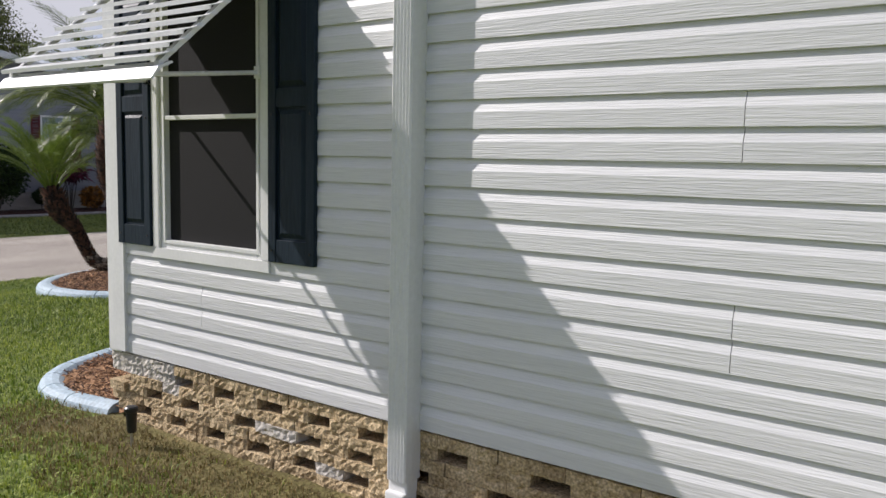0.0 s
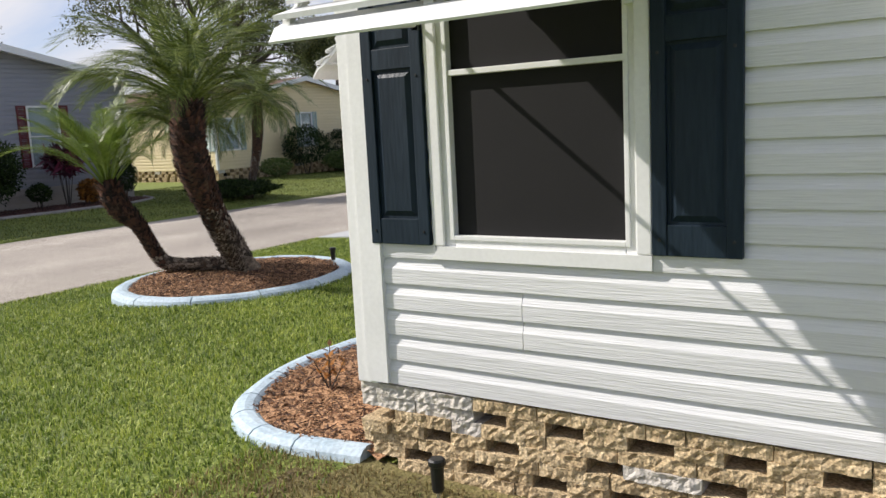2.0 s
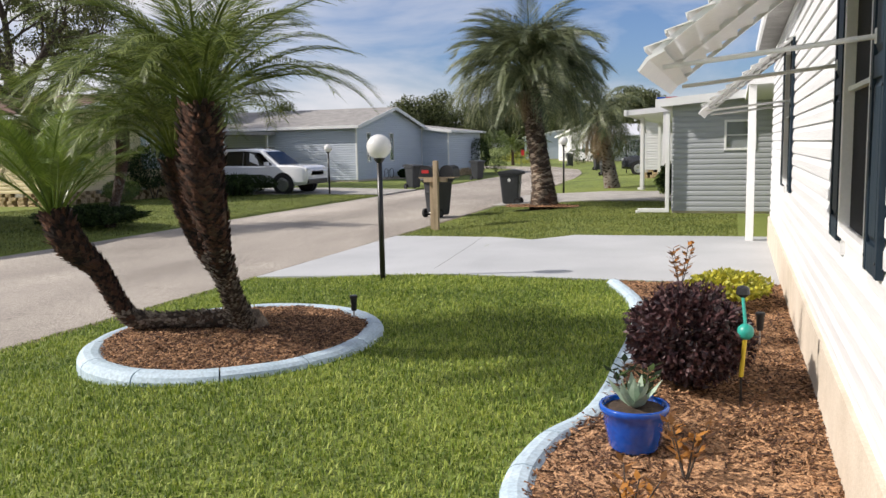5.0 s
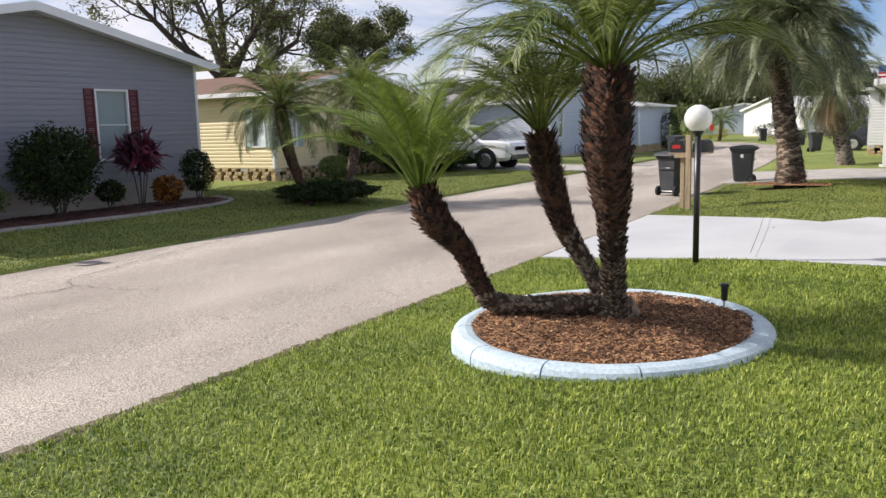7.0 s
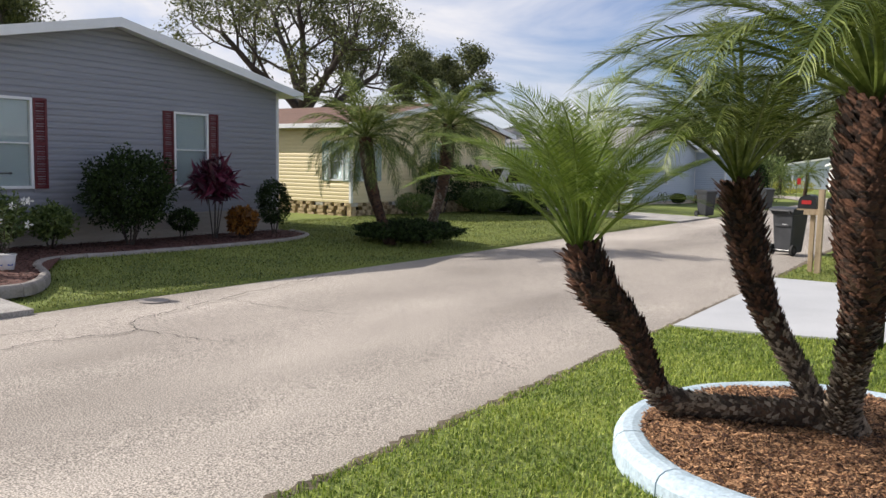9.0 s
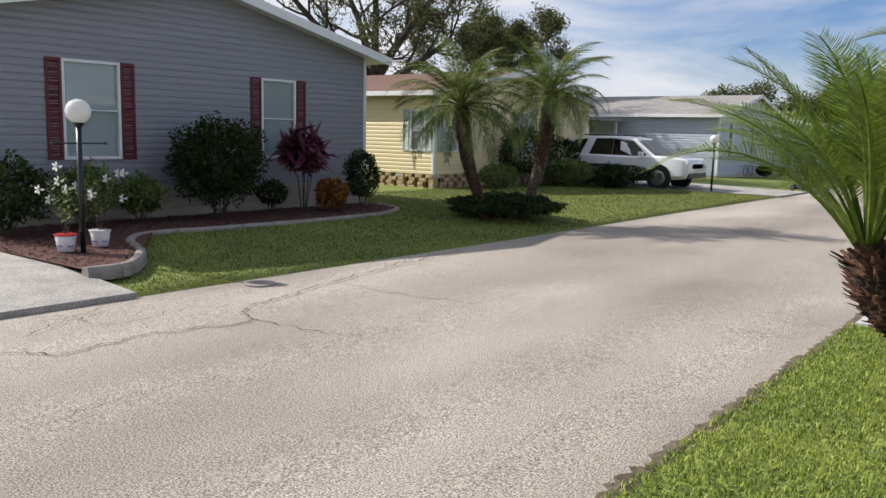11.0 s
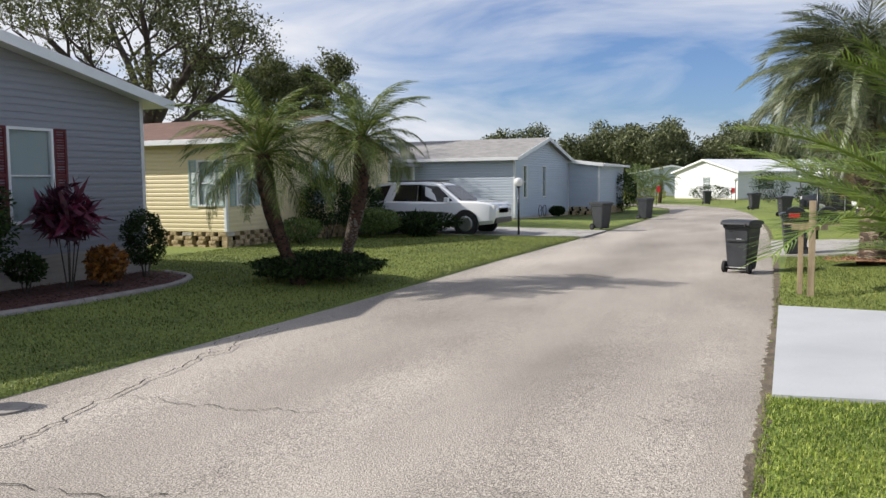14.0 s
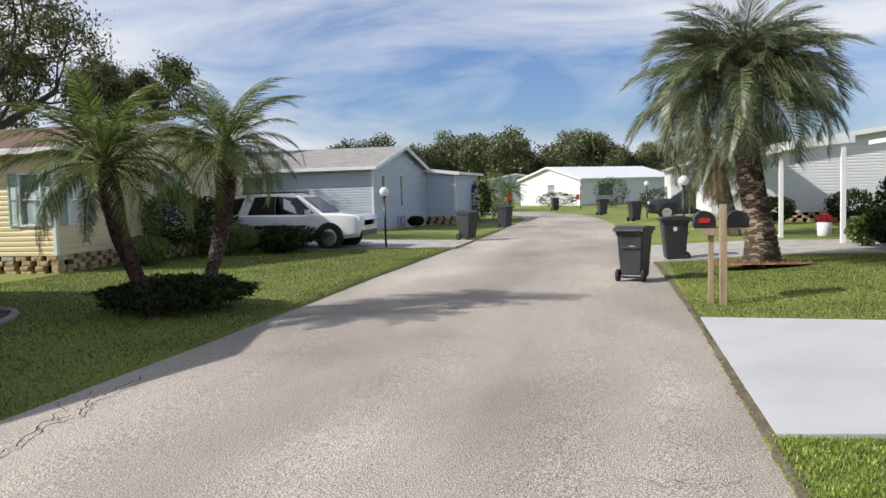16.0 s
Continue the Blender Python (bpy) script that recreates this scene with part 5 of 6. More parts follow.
pot = thing("plant_pot", -5.53, 4.42, -0.04, "cobalt blue glazed pot with a pale agave", "plant pot")
part("pot_body", lathe([(0.115, 0.0), (0.13, 0.02), (0.155, 0.14), (0.165, 0.2), (0.18, 0.21), (0.183, 0.235), (0.176, 0.245), (0.16, 0.24), (0.155, 0.2), (0.02, 0.2)], 28), COBALT, pot, "", True)
part("soil", lathe([(0.01, 0.2), (0.156, 0.205), (0.154, 0.22), (0.01, 0.23)], 20), SOIL, pot)
for k in range(11):
    a, el = k * 2.4, radians(78 - 5.0 * k)
    d = Vector((math.cos(a) * math.cos(el), math.sin(a) * math.cos(el), math.sin(el)))
    s = Vector((-math.sin(a), math.cos(a), 0))
    o, ln = Vector((0, 0, 0.215)), 0.16 + 0.006 * k
    bm = bmesh.new()
    ups = s.cross(d)
    r = []
    for f, w in ((0.0, 0.016), (0.35, 0.032), (0.7, 0.024), (1.0, 0.001)):
        q = o + d * ln * f + ups * (-0.03 * f * f)
        r.append([bm.verts.new(q + s * w), bm.verts.new(q - ups * w * 0.35), bm.verts.new(q - s * w), bm.verts.new(q + ups * w * 0.15)])
    for r0, r1 in zip(r, r[1:]):
        for j in range(4):
            bm.faces.new((r0[j], r0[(j + 1) % 4], r1[(j + 1) % 4], r1[j]))
    part("agave_leaf", bm, AGAVE, pot)


# beds across the street
shrub("round_bush", -22.1, 10.35, -0.07, (0.86, 0.84, 0.76), 11000, 0.07, LEAF, 81, "large round dark green bush on bare stems", 9, 0.3, lump=0.34, shell=0.4)
shrub("clipped_bush", -22.3, 14.25, -0.07, (0.39, 0.39, 0.52), 5000, 0.05, LEAF, 82, "clipped upright dark green bush", 5, 0.2, lump=0.25)
shrub("croton_bush", -21.9, 12.95, -0.07, (0.35, 0.33, 0.3), 1500, 0.11, CROTON, 83, "orange and bronze croton shrub", 5, 0.08)
shrub("ti_plant", -22.2, 12.45, -0.07, (0.5, 0.48, 0.42), 420, 0.44, MAGENTA, 84, "maroon ti plant on thin bare stems", 6, 0.8, aspect=0.16, lump=0.4, shell=0.2)
shrub("small_bush", -22.4, 11.8, -0.07, (0.35, 0.3, 0.25), 1200, 0.07, LEAF, 85, "small green bush by the wall", 3, 0.15)
shrub("light_bush", -22.4, 8.95, -0.07, (0.4, 0.42, 0.34), 2200, 0.08, BRIGHTLEAF, 86, "fresh green shrub by the wall", 5, 0.15, lump=0.36, shell=0.35)
shrub("light_bush", -22.2, 7.9, -0.07, (0.6, 0.5, 0.45), 2600, 0.08, BRIGHTLEAF, 87, "fresh green shrub beside the flower pots", 5, 0.15, lump=0.36, shell=0.35)
shrub("light_bush", -22.0, 6.6, -0.07, (0.7, 0.6, 0.5), 3000, 0.08, LEAF, 88, "dense green shrub beside the flower pots", 5, 0.15, lump=0.36, shell=0.35)
shrub("juniper", -19.5, 15.7, -0.13, (1.15, 1.25, 0.22), 9000, 0.11, LEAF, 89, "spreading low juniper at the palms' feet", 6, 0.02, lump=0.3, aspect=0.25)
shrub("hedge_bush", -24.3, 22.3, -0.1, (0.65, 0.6, 0.35), 3000, 0.07, BRIGHTLEAF, 90, "light green shrub against yellow siding", 5, 0.08)
shrub("hedge_bush", -23.9, 25.8, -0.1, (1.0, 0.8, 0.42), 4500, 0.08, BRIGHTLEAF, 91, "variegated rounded shrub by the house", 5, 0.08)
shrub("dark_bush", -24.6, 24.3, -0.1, (0.9, 1.0, 0.8), 5000, 0.08, LEAF, 92, "tall dark green bush by a window", 5, 0.35)
shrub("dark_bush", -25.0, 26.9, -0.1, (0.9, 0.8, 0.75), 5000, 0.08, LEAF, 93, "dark green bush near the car", 5, 0.2)
shrub("strap_plant", -22.6, 26.6, -0.1, (0.6, 0.6, 0.35), 900, 0.4, LEAF, 94, "strappy green clump on the lawn", 0, 0.02, aspect=0.1)
shrub("clipped_hedge", -23.6, 27.6, -0.1, (2.1, 0.5, 0.42), 8000, 0.07, LEAF, 95, "low clipped dark hedge beside the car", 6, 0.02, flat_top=0.6, lump=0.08)
for k, (x, y, r, h, mt) in enumerate(((-23.0, 44.0, 0.4, 0.25, LEAF), (-21.5, 53.5, 0.9, 1.2, LEAF), (-21.0, 56.0, 1.1, 1.5, BRIGHTLEAF), (-6.4, 24.8, 0.8, 0.5, LEAF), (-5.2, 28.6, 0.7, 0.9, LEAF),
                                       (-6.9, 25.6, 0.45, 0.35, BRIGHTLEAF), (-4.2, 38.2, 0.9, 0.6, LEAF), (-7.0, 38.0, 0.8, 0.5, LEAF), (-24.5, 78.0, 2.2, 0.6, YELLOWLEAF), (-19.0, 80.0, 2.0, 0.7, LEAF),
                                       (-14.0, 76.0, 1.5, 1.3, LEAF), (-10.5, 61.0, 1.4, 0.8, LEAF), (-8.0, 46.0, 0.7, 0.5, BRIGHTLEAF))):
    shrub("garden_bush", x, y, ground_z(x, y) - 0.02, (r, r * 0.9, h), 2600, 0.11, mt, 100 + k, "rounded garden shrub beside a house", 4, 0.1)


def flowering(x, y, seed):
    t = sprig(x, y, 0.13, 0.85, 0.28, 26, 0.1, BRIGHTLEAF, seed, "leafy shrub with white blossoms growing from a pot", "flower_shrub")
    rnd = random.Random(seed)
    for k in range(6):
        c = Vector((rnd.uniform(-0.35, 0.35), rnd.uniform(-0.35, 0.35), rnd.uniform(0.35, 0.95)))
        verts, faces = [c], []
        for j in range(5):
            a = j * 1.2566
            for da, r in ((-0.4, 0.045), (0.0, 0.07), (0.4, 0.045)):
                verts.append(c + Vector((0.03 * math.cos(a * 2), r * math.cos(a + da), r * math.sin(a + da))))
            faces.append((0, 1 + 3 * j, 2 + 3 * j, 3 + 3 * j))
        hang(new("blossom", mesh_from("blossom", verts, faces, PETAL)), t)


for k, (x, y) in enumerate(((-20.0, 6.45), (-20.15, 7.0))):
    p = thing("flower_pot", x, y, -0.06, "white ceramic pot with red rim and blue pattern", "plant pot")
    part("pot_body", lathe([(0.09, 0.0), (0.1, 0.01), (0.135, 0.22), (0.125, 0.23), (0.115, 0.18), (0.01, 0.18)], 20), CERAMIC, p, "", True)
    part("rim", lathe([(0.13, 0.21), (0.144, 0.212), (0.144, 0.228), (0.128, 0.232)], 20), REDPLASTIC if k == 0 else CERAMIC, p)
    for j in range(5):
        a = j * 1.2566
        part("blue_mark", box(-0.035, 0.035, -0.004, 0.004, 0.07, 0.17, 0.003), COBALT, p).matrix_basis = pose(0.118 * math.cos(a), 0.118 * math.sin(a), 0, 0, 0, math.degrees(a) + 90) @ pose(0, 0, 0, -8, 0, 0)
    part("soil", lathe([(0.01, 0.17), (0.115, 0.18), (0.01, 0.2)], 16), SOIL, p)
    flowering(x, y, 111 + k)


def tree(name, x, y, z, height, spread, seed, leaf_n, leaf, material, label, trunk_r=0.25, first=0.35, limbs=9, clump=1.0, flat=0.6, twigs=3):
    """Tapered trunk, forking limbs and a crown of leafy clumps with gaps between."""
    rnd = random.Random(seed)
    t = thing(name, x, y, z, label, "tree")
    bm = bmesh.new()
    ends = []
    top = Vector((rnd.uniform(-0.5, 0.5), rnd.uniform(-0.5, 0.5), height * 0.8))
    mid = Vector((rnd.uniform(-0.3, 0.3), rnd.uniform(-0.3, 0.3), height * 0.4))
    rod((0, 0, -0.2), mid, trunk_r, trunk_r * 0.7, 9, bm)
    rod(mid, top, trunk_r * 0.7, trunk_r * 0.25, 9, bm)
    for k in range(limbs):
        s = first + (0.95 - first) * (k + 0.3) / limbs
        o = mid * (s / 0.5) if s < 0.5 else mid.lerp(top, (s - 0.5) / 0.5)
        a = k * 2.4 + rnd.uniform(-0.4, 0.4)
        reach = spread * (1.1 - 0.6 * abs(s - 0.6)) * rnd.uniform(0.6, 1)
        e = o + Vector((reach * math.cos(a), reach * math.sin(a), height * rnd.uniform(0.1, 0.28) * flat))
        knee = o.lerp(e, 0.5) + Vector((0, 0, -0.04 * height))
        r = trunk_r * 0.42 * (1.1 - s)+ 0.03
        rod(o, knee, r, r * 0.7, 7, bm)
        rod(knee, e, r * 0.7, r * 0.25, 7, bm)
        ends.append((e, 1.0))
        for j in range(twigs):
            e2 = knee.lerp(e, rnd.uniform(0.3, 0.9)) + Vector((rnd.uniform(-1, 1), rnd.uniform(-1, 1), rnd.uniform(0.0, 0.9))) * spread * 0.33
            rod(knee.lerp(e, 0.4), e2, r * 0.4, r * 0.12, 6, bm)
            ends.append((e2, 0.75))
    ends.append((top, 1.0))
    part("trunk", bm, BARK, t)
    rs = np.random.RandomState(seed)
    per = max(20, leaf_n // len(ends))
    ps, ds = [], []
    for e, sc in ends:
        d = rs.normal(size=(per, 3))
        d /= np.linalg.norm(d, axis=1)[:, None]
        rr = clump * sc * (0.4 + 0.6 * rs.rand(per)) * (0.8 + 0.4 * rs.rand())
        ps.append(np.array(e) + d * rr[:, None] * np.array([1, 1, flat]))
        ds.append(d)
    p, d = np.concatenate(ps), np.concatenate(ds)
    n = len(p)
    ax = d * 0.6 + rs.normal(size=(n, 3))
    ax /= np.linalg.norm(ax, axis=1)[:, None]
    s = np.cross(ax, rs.normal(size=(n, 3)))
    s /= np.linalg.norm(s, axis=1)[:, None]
    ln = (leaf * (0.5 + rs.rand(n)))[:, None]
    v = np.stack([p - ax * ln * 0.5, p + s * ln * 0.3, p + ax * ln * 0.5, p - s * ln * 0.3], axis=1).reshape(-1, 3)
    i = np.arange(n)[:, None] * 4
    hang(new("crown", mesh_tris("crown", v, 3, np.concatenate([i + np.array([[0, 1, 2]]), i + np.array([[0, 2, 3]])], axis=1).reshape(-1, 3), material)), t)
    return t


def open_tree(name, x, y, z, height, seed, material, label, trunk_r, fork, limbs, rise, reach, per_tip, leaf, puff):
    """Forked tree whose bare crooked limbs show between sparse tufts of leaves at the twig ends."""
    rnd = random.Random(seed)
    t = thing(name, x, y, z, label, "tree")
    verts, faces, tips = [], [], []

    def tube(p, q, r0, r1):
        k = (q - p).to_track_quat("Z", "Y")
        b = len(verts)
        for c, r in ((p, r0), (q, r1)):
            verts.extend(c + k @ Vector((r * math.cos(a * 1.2566), r * math.sin(a * 1.2566), 0)) for a in range(5))
        faces.extend((b + i, b + (i + 1) % 5, b + 5 + (i + 1) % 5, b + 5 + i) for i in range(5))

    def grow(p, d, length, r, level):
        steps = 5 if level == 0 else 4
        for i in range(steps):
            d = (d + Vector((rnd.uniform(-0.24, 0.24), rnd.uniform(-0.24, 0.24), rnd.uniform(-0.12, 0.26)))).normalized()
            q = p + d * length / steps
            r1 = r * (1 - 0.16)
            tube(p, q, r, r1)
            p, r = q, r1
            if level < 3 and i >= 1:
                for c in range(1 if level == 0 and i < 3 else 2):
                    a = rnd.uniform(0, 6.283)
                    side = d.cross(Vector((math.cos(a), math.sin(a), 0.3))).normalized()
                    grow(p, (d * 0.75 + side * rnd.uniform(0.6, 1.0)).normalized(), length * rnd.uniform(0.38, 0.58), r * 0.52, level + 1)
        if level >= 2:
            tips.append(p)
    lean = Vector((rnd.uniform(-0.1, 0.1), rnd.uniform(-0.1, 0.1), 1)).normalized()
    base, knot = Vector((0, 0, -0.2)), lean * height * fork
    tube(base, knot * 0.5, trunk_r, trunk_r * 0.88)
    tube(knot * 0.5, knot, trunk_r * 0.88, trunk_r * 0.8)
    for k in range(limbs):
        a = k * 6.283 / limbs + rnd.uniform(-0.4, 0.4)
        el = radians(rnd.uniform(*rise))
        grow(knot * rnd.uniform(0.85, 1.0), Vector((math.cos(a) * math.cos(el), math.sin(a) * math.cos(el), math.sin(el))), height * reach * rnd.uniform(0.8, 1.1), trunk_r * 0.62, 0)
    hang(new("trunk", mesh_from("trunk", verts, faces, BARK, True)), t)
    rs = np.random.RandomState(seed)
    n = len(tips) * per_tip
    d = rs.normal(size=(n, 3))
    p = np.repeat(np.array([tuple(v) for v in tips]), per_tip, axis=0) + d * puff * np.array([0.5, 0.5, 0.28]) * np.repeat(rs.uniform(0.5, 1.2, len(tips)), per_tip)[:, None]
    ax = rs.normal(size=(n, 3))
    ax /= np.linalg.norm(ax, axis=1)[:, None]
    sd = np.cross(ax, rs.normal(size=(n, 3)))
    sd /= np.linalg.norm(sd, axis=1)[:, None]
    ln = (leaf * (0.5 + rs.rand(n)))[:, None]
    v = np.stack([p - ax * ln * 0.5, p + sd * ln * 0.22, p + ax * ln * 0.5, p - sd * ln * 0.22], axis=1).reshape(-1, 3)
    i = np.arange(n)[:, None] * 4
    hang(new("crown", mesh_tris("crown", v, 3, np.concatenate([i + np.array([[0, 1, 2]]), i + np.array([[0, 2, 3]])], axis=1).reshape(-1, 3), material)), t)
    return t


open_tree("shade_tree", -38.0, 31.6, 0, 14.0, 201, PINELEAF, "tall spreading tree with crooked bare limbs and airy crown", 0.45, 0.3, 6, (30, 72), 0.4, 21, 0.16, 0.6)
open_tree("shade_tree", -37.8, 41.8, 0, 10.4, 202, PINELEAF, "slender tree with rounded open crown", 0.22, 0.55, 5, (28, 62), 0.25, 30, 0.15, 0.6)
open_tree("shade_tree", -55.0, 24.0, 0, 14.0, 203, PINELEAF, "tall tree with airy crown behind the grey house", 0.35, 0.4, 6, (30, 72), 0.34, 18, 0.2, 0.8)
master = tree("broadleaf_tree", -34.7, 121.0, -0.3, 8.4, 4.0, 204, 15000, 0.32, TREELEAF, "dense dark tree behind the far houses", 0.4, 0.2, 12, 2.1, 0.9)
tagged(master, group="trees behind the houses")
rnd = random.Random(9)
placed = [(-40.5, 120, 0.95), (-29.5, 119, 1.0), (-37.5, 124, 1.1), (-32, 125, 1.1), (-19.5, 121, 1.02), (-15.2, 120, 0.92), (-24.5, 123, 0.62), (-50, 118, 1.05), (-10, 122, 0.8)]
for x, y, k in placed:
    copy_thing(master, pose(x, y, -0.3, 0, 0, 37 * x) @ Matrix.Scale(k, 4))
spots = [(-6, 104), (2, 112), (10, 100), (-50, 100), (-58, 88), (-46, 76), (-52, 62), (-60, 50), (18, 92), (24, 80), (20, 62), (26, 48), (-62, 70), (-8, 128),
         (-70, 108), (30, 110), (22, 34), (-66, 38), (40, 70), (-80, 85)]
low_band = [(-90 + 7.5 * k, 132 + 6 * math.sin(k * 1.7)) for k in range(20)]
for x, y in spots + low_band:
    s = rnd.uniform(0.44, 0.66) if y < 131 else rnd.uniform(0.75, 1.1)
    copy_thing(master, pose(x + rnd.uniform(-2, 2), y, -0.3, 0, 0, rnd.uniform(0, 360)) @ Matrix.Scale(s, 4))
small_palm = thing("date_palm", -22.6, 74.0, -0.33, "small palm by the far bend", "palm tree")
trunk_mesh([(0, 0, -0.1), (0.1, 0, 0.8), (0.15, 0, 1.7)], (0.16, 0.13, 0.12), 160, 71, TRUNK, BOOT, 0.05, small_palm)
crown(small_palm, (0.15, 0, 1.75), BIG, 26, 72, 80, -20)
copy_thing(small_palm, pose(-25.0, 76.0, -0.33, 0, 0, 100))


# ---- street things ----
def lamp_post(x, y, z, top, label, bar=False):
    t = thing("lamp_post", x, y, z, label, "lamp post")
    part("pole", rod((0, 0, -0.05), (0, 0, top - 0.16), 0.036, 0.034, 14), BLACK, t, "", True)
    part("collar", lathe([(0.036, top - 0.2), (0.06, top - 0.17), (0.07, top - 0.15), (0.065, top - 0.13), (0.04, top - 0.125)], 16), BLACK, t)
    bm = bmesh.new()
    bmesh.ops.create_uvsphere(bm, u_segments=28, v_segments=18, radius=0.155, matrix=Matrix.Translation((0, 0, top)))
    part("globe", bm, GLOBE, t, "white opal globe", True)
    if bar:
        part("ladder_bar", rod((0, -0.35, top - 0.4), (0, 0.35, top - 0.4), 0.01), BLACK, t)
        for s in (-0.35, 0.35):
            part("bar_end", rod((0, s - 0.015, top - 0.4), (0, s + 0.015, top - 0.4), 0.018), BLACK, t)
    return t


lamp_post(-9.28, 9.67, -0.09, 1.66, "black lamp post with white globe on the lawn")
lamp_post(-19.85, 6.6, -0.09, 1.82, "black lamp post with white globe and crossbar in the mulch bed", True)
lamp_post(-20.05, 29.0, -0.16, 1.75, "black lamp post with white globe beside the drive")
lamp_post(-10.89, 29.5, -0.18, 1.85, "black lamp post with white globe near a palm")
lamp_post(-16.5, 74.0, -0.33, 1.95, "distant lamp post with white globe")
lamp_post(-11.5, 52.5, -0.33, 1.95, "lamp post with white globe near the dark car")


def wheeled_bin(x, y, z, rz, label):
    t = thing("wheeled_bin", x, y, z, label, "bin", "wheeled bins along the street", rz=rz)
    bm = bmesh.new()
    rings = []
    for zz, wx, y0, y1 in ((0.06, 0.22, -0.2, 0.24), (0.1, 0.235, -0.24, 0.27), (0.75, 0.28, -0.31, 0.32), (0.86, 0.285, -0.32, 0.33), (0.87, 0.31, -0.345, 0.355), (0.93, 0.312, -0.35, 0.36)):
        rings.append([bm.verts.new(c) for c in ((-wx + 0.03, y0, zz), (wx - 0.03, y0, zz), (wx, y0 + 0.04, zz), (wx, y1 - 0.04, zz), (wx - 0.03, y1, zz), (-wx + 0.03, y1, zz), (-wx, y1 - 0.04, zz), (-wx, y0 + 0.04, zz))])
    for a, b in zip(rings, rings[1:]):
        for i in range(8):
            bm.faces.new((a[i], a[(i + 1) % 8], b[(i + 1) % 8], b[i]))
    bm.faces.new(rings[0])
    bm.faces.new(rings[-1])
    part("body", bm, PLASTIC, t)
    prof = [(-0.38, 0.935), (-0.385, 0.965), (-0.3, 1.0), (0.0, 1.03), (0.28, 1.02), (0.4, 0.985), (0.41, 0.935)]
    part("lid", prism(prof, "x", -0.33, 0.33), PLASTIC, t)
    part("handle", rod((-0.24, 0.43, 0.95), (0.24, 0.43, 0.95), 0.016), PLASTIC, t)
    for s in (-0.24, 0.24):
        part("handle_bracket", box(s - 0.015, s + 0.015, 0.33, 0.44, 0.9, 0.96, 0.004), PLASTIC, t)
    part("axle", rod((-0.3, 0.26, 0.11), (0.3, 0.26, 0.11), 0.014), STEEL, t)
    for s in (-1, 1):
        w = part("wheel", rod((s * 0.25, 0.26, 0.115), (s * 0.31, 0.26, 0.115), 0.115, None, 20), RUBBER, t)
        part("hub", rod((s * 0.305, 0.26, 0.115), (s * 0.318, 0.26, 0.115), 0.06, None, 14), PLASTIC, w)
    part("grip_bar", box(-0.2, 0.2, 0.335, 0.35, 0.62, 0.66, 0.005), PLASTIC, t)
    part("white_mark", box(-0.12, 0.0, 0.318, 0.322, 0.655, 0.67), CERAMIC, t)
    t.scale = (0.9, 0.92, 1.04)
    part("emblem", rod((0.283, 0.0, 0.74), (0.289, 0.0, 0.74), 0.05, None, 16), CERAMIC, t, "pale round stamped emblem")
    return t


BINL = "dark grey wheeled rubbish bin with lid"
wheeled_bin(-12.38, 20.35, -0.275, 160, BINL + " on the asphalt")
wheeled_bin(-11.45, 24.2, -0.245, -85, BINL + " at the drive's edge")
wheeled_bin(-18.25, 33.4, -0.24, 60, BINL + " by the kerbless verge")
wheeled_bin(-18.3, 43.0, -0.28, 60, BINL + " by a far drive")
wheeled_bin(-18.2, 69.0, -0.3, 20, BINL + " near the bend")
wheeled_bin(-14.2, 58.5, -0.33, 120, BINL + " across from the white house")
wheeled_bin(-12.2, 48.5, -0.33, 120, BINL + " near the dark car")

mb = thing("mailbox", -11.12, 16.75, -0.2, "pair of dark mailboxes on weathered wooden posts", "mailbox")
part("post", box(-0.05, 0.05, -0.05, 0.05, -0.1, 1.46, 0.006), WOOD, mb)
part("post", box(-0.2, -0.12, 0.14, 0.22, -0.1, 1.2, 0.006), WOOD, mb)
part("cross_arm", box(-0.3, 0.22, 0.04, 0.13, 1.0, 1.08, 0.006), WOOD, mb)
part("shelf", box(-0.42, 0.4, 0.055, 0.4, 1.08, 1.11, 0.004), WOOD, mb)
for xx, c in ((-0.4, REDPLASTIC), (0.07, None)):
    arch = [(xx + 0.15 + 0.15 * math.cos(a), 1.24 + 0.12 * math.sin(a)) for a in np.linspace(0, math.pi, 10)]
    b = part("letter_box", prism([(xx - 0.01, 1.112), *reversed(arch), (xx + 0.31, 1.112)], "y", 0.06, 0.5), BLACK, mb)
    part("box_door", prism([(xx - 0.005, 1.114), *[(x0, z0 - 0.004) for x0, z0 in reversed(arch)], (xx + 0.305, 1.114)], "y", 0.05, 0.058), BLACK, b)
    if c:
        part("flag", box(xx + 0.06, xx + 0.22, 0.038, 0.048, 1.19, 1.26), c, b)


def solar_light(x, y, z, label):
    t = thing("solar_light", x, y, z, label, "garden light")
    part("stake", rod((0, 0, -0.05), (0, 0, 0.16), 0.008), STEEL, t)
    part("tube", lathe([(0.022, 0.1), (0.026, 0.11), (0.03, 0.2), (0.03, 0.215)], 14), BLACK, t)
    part("cap", lathe([(0.034, 0.215), (0.038, 0.22), (0.038, 0.24), (0.03, 0.247)], 14), BLACK, t)


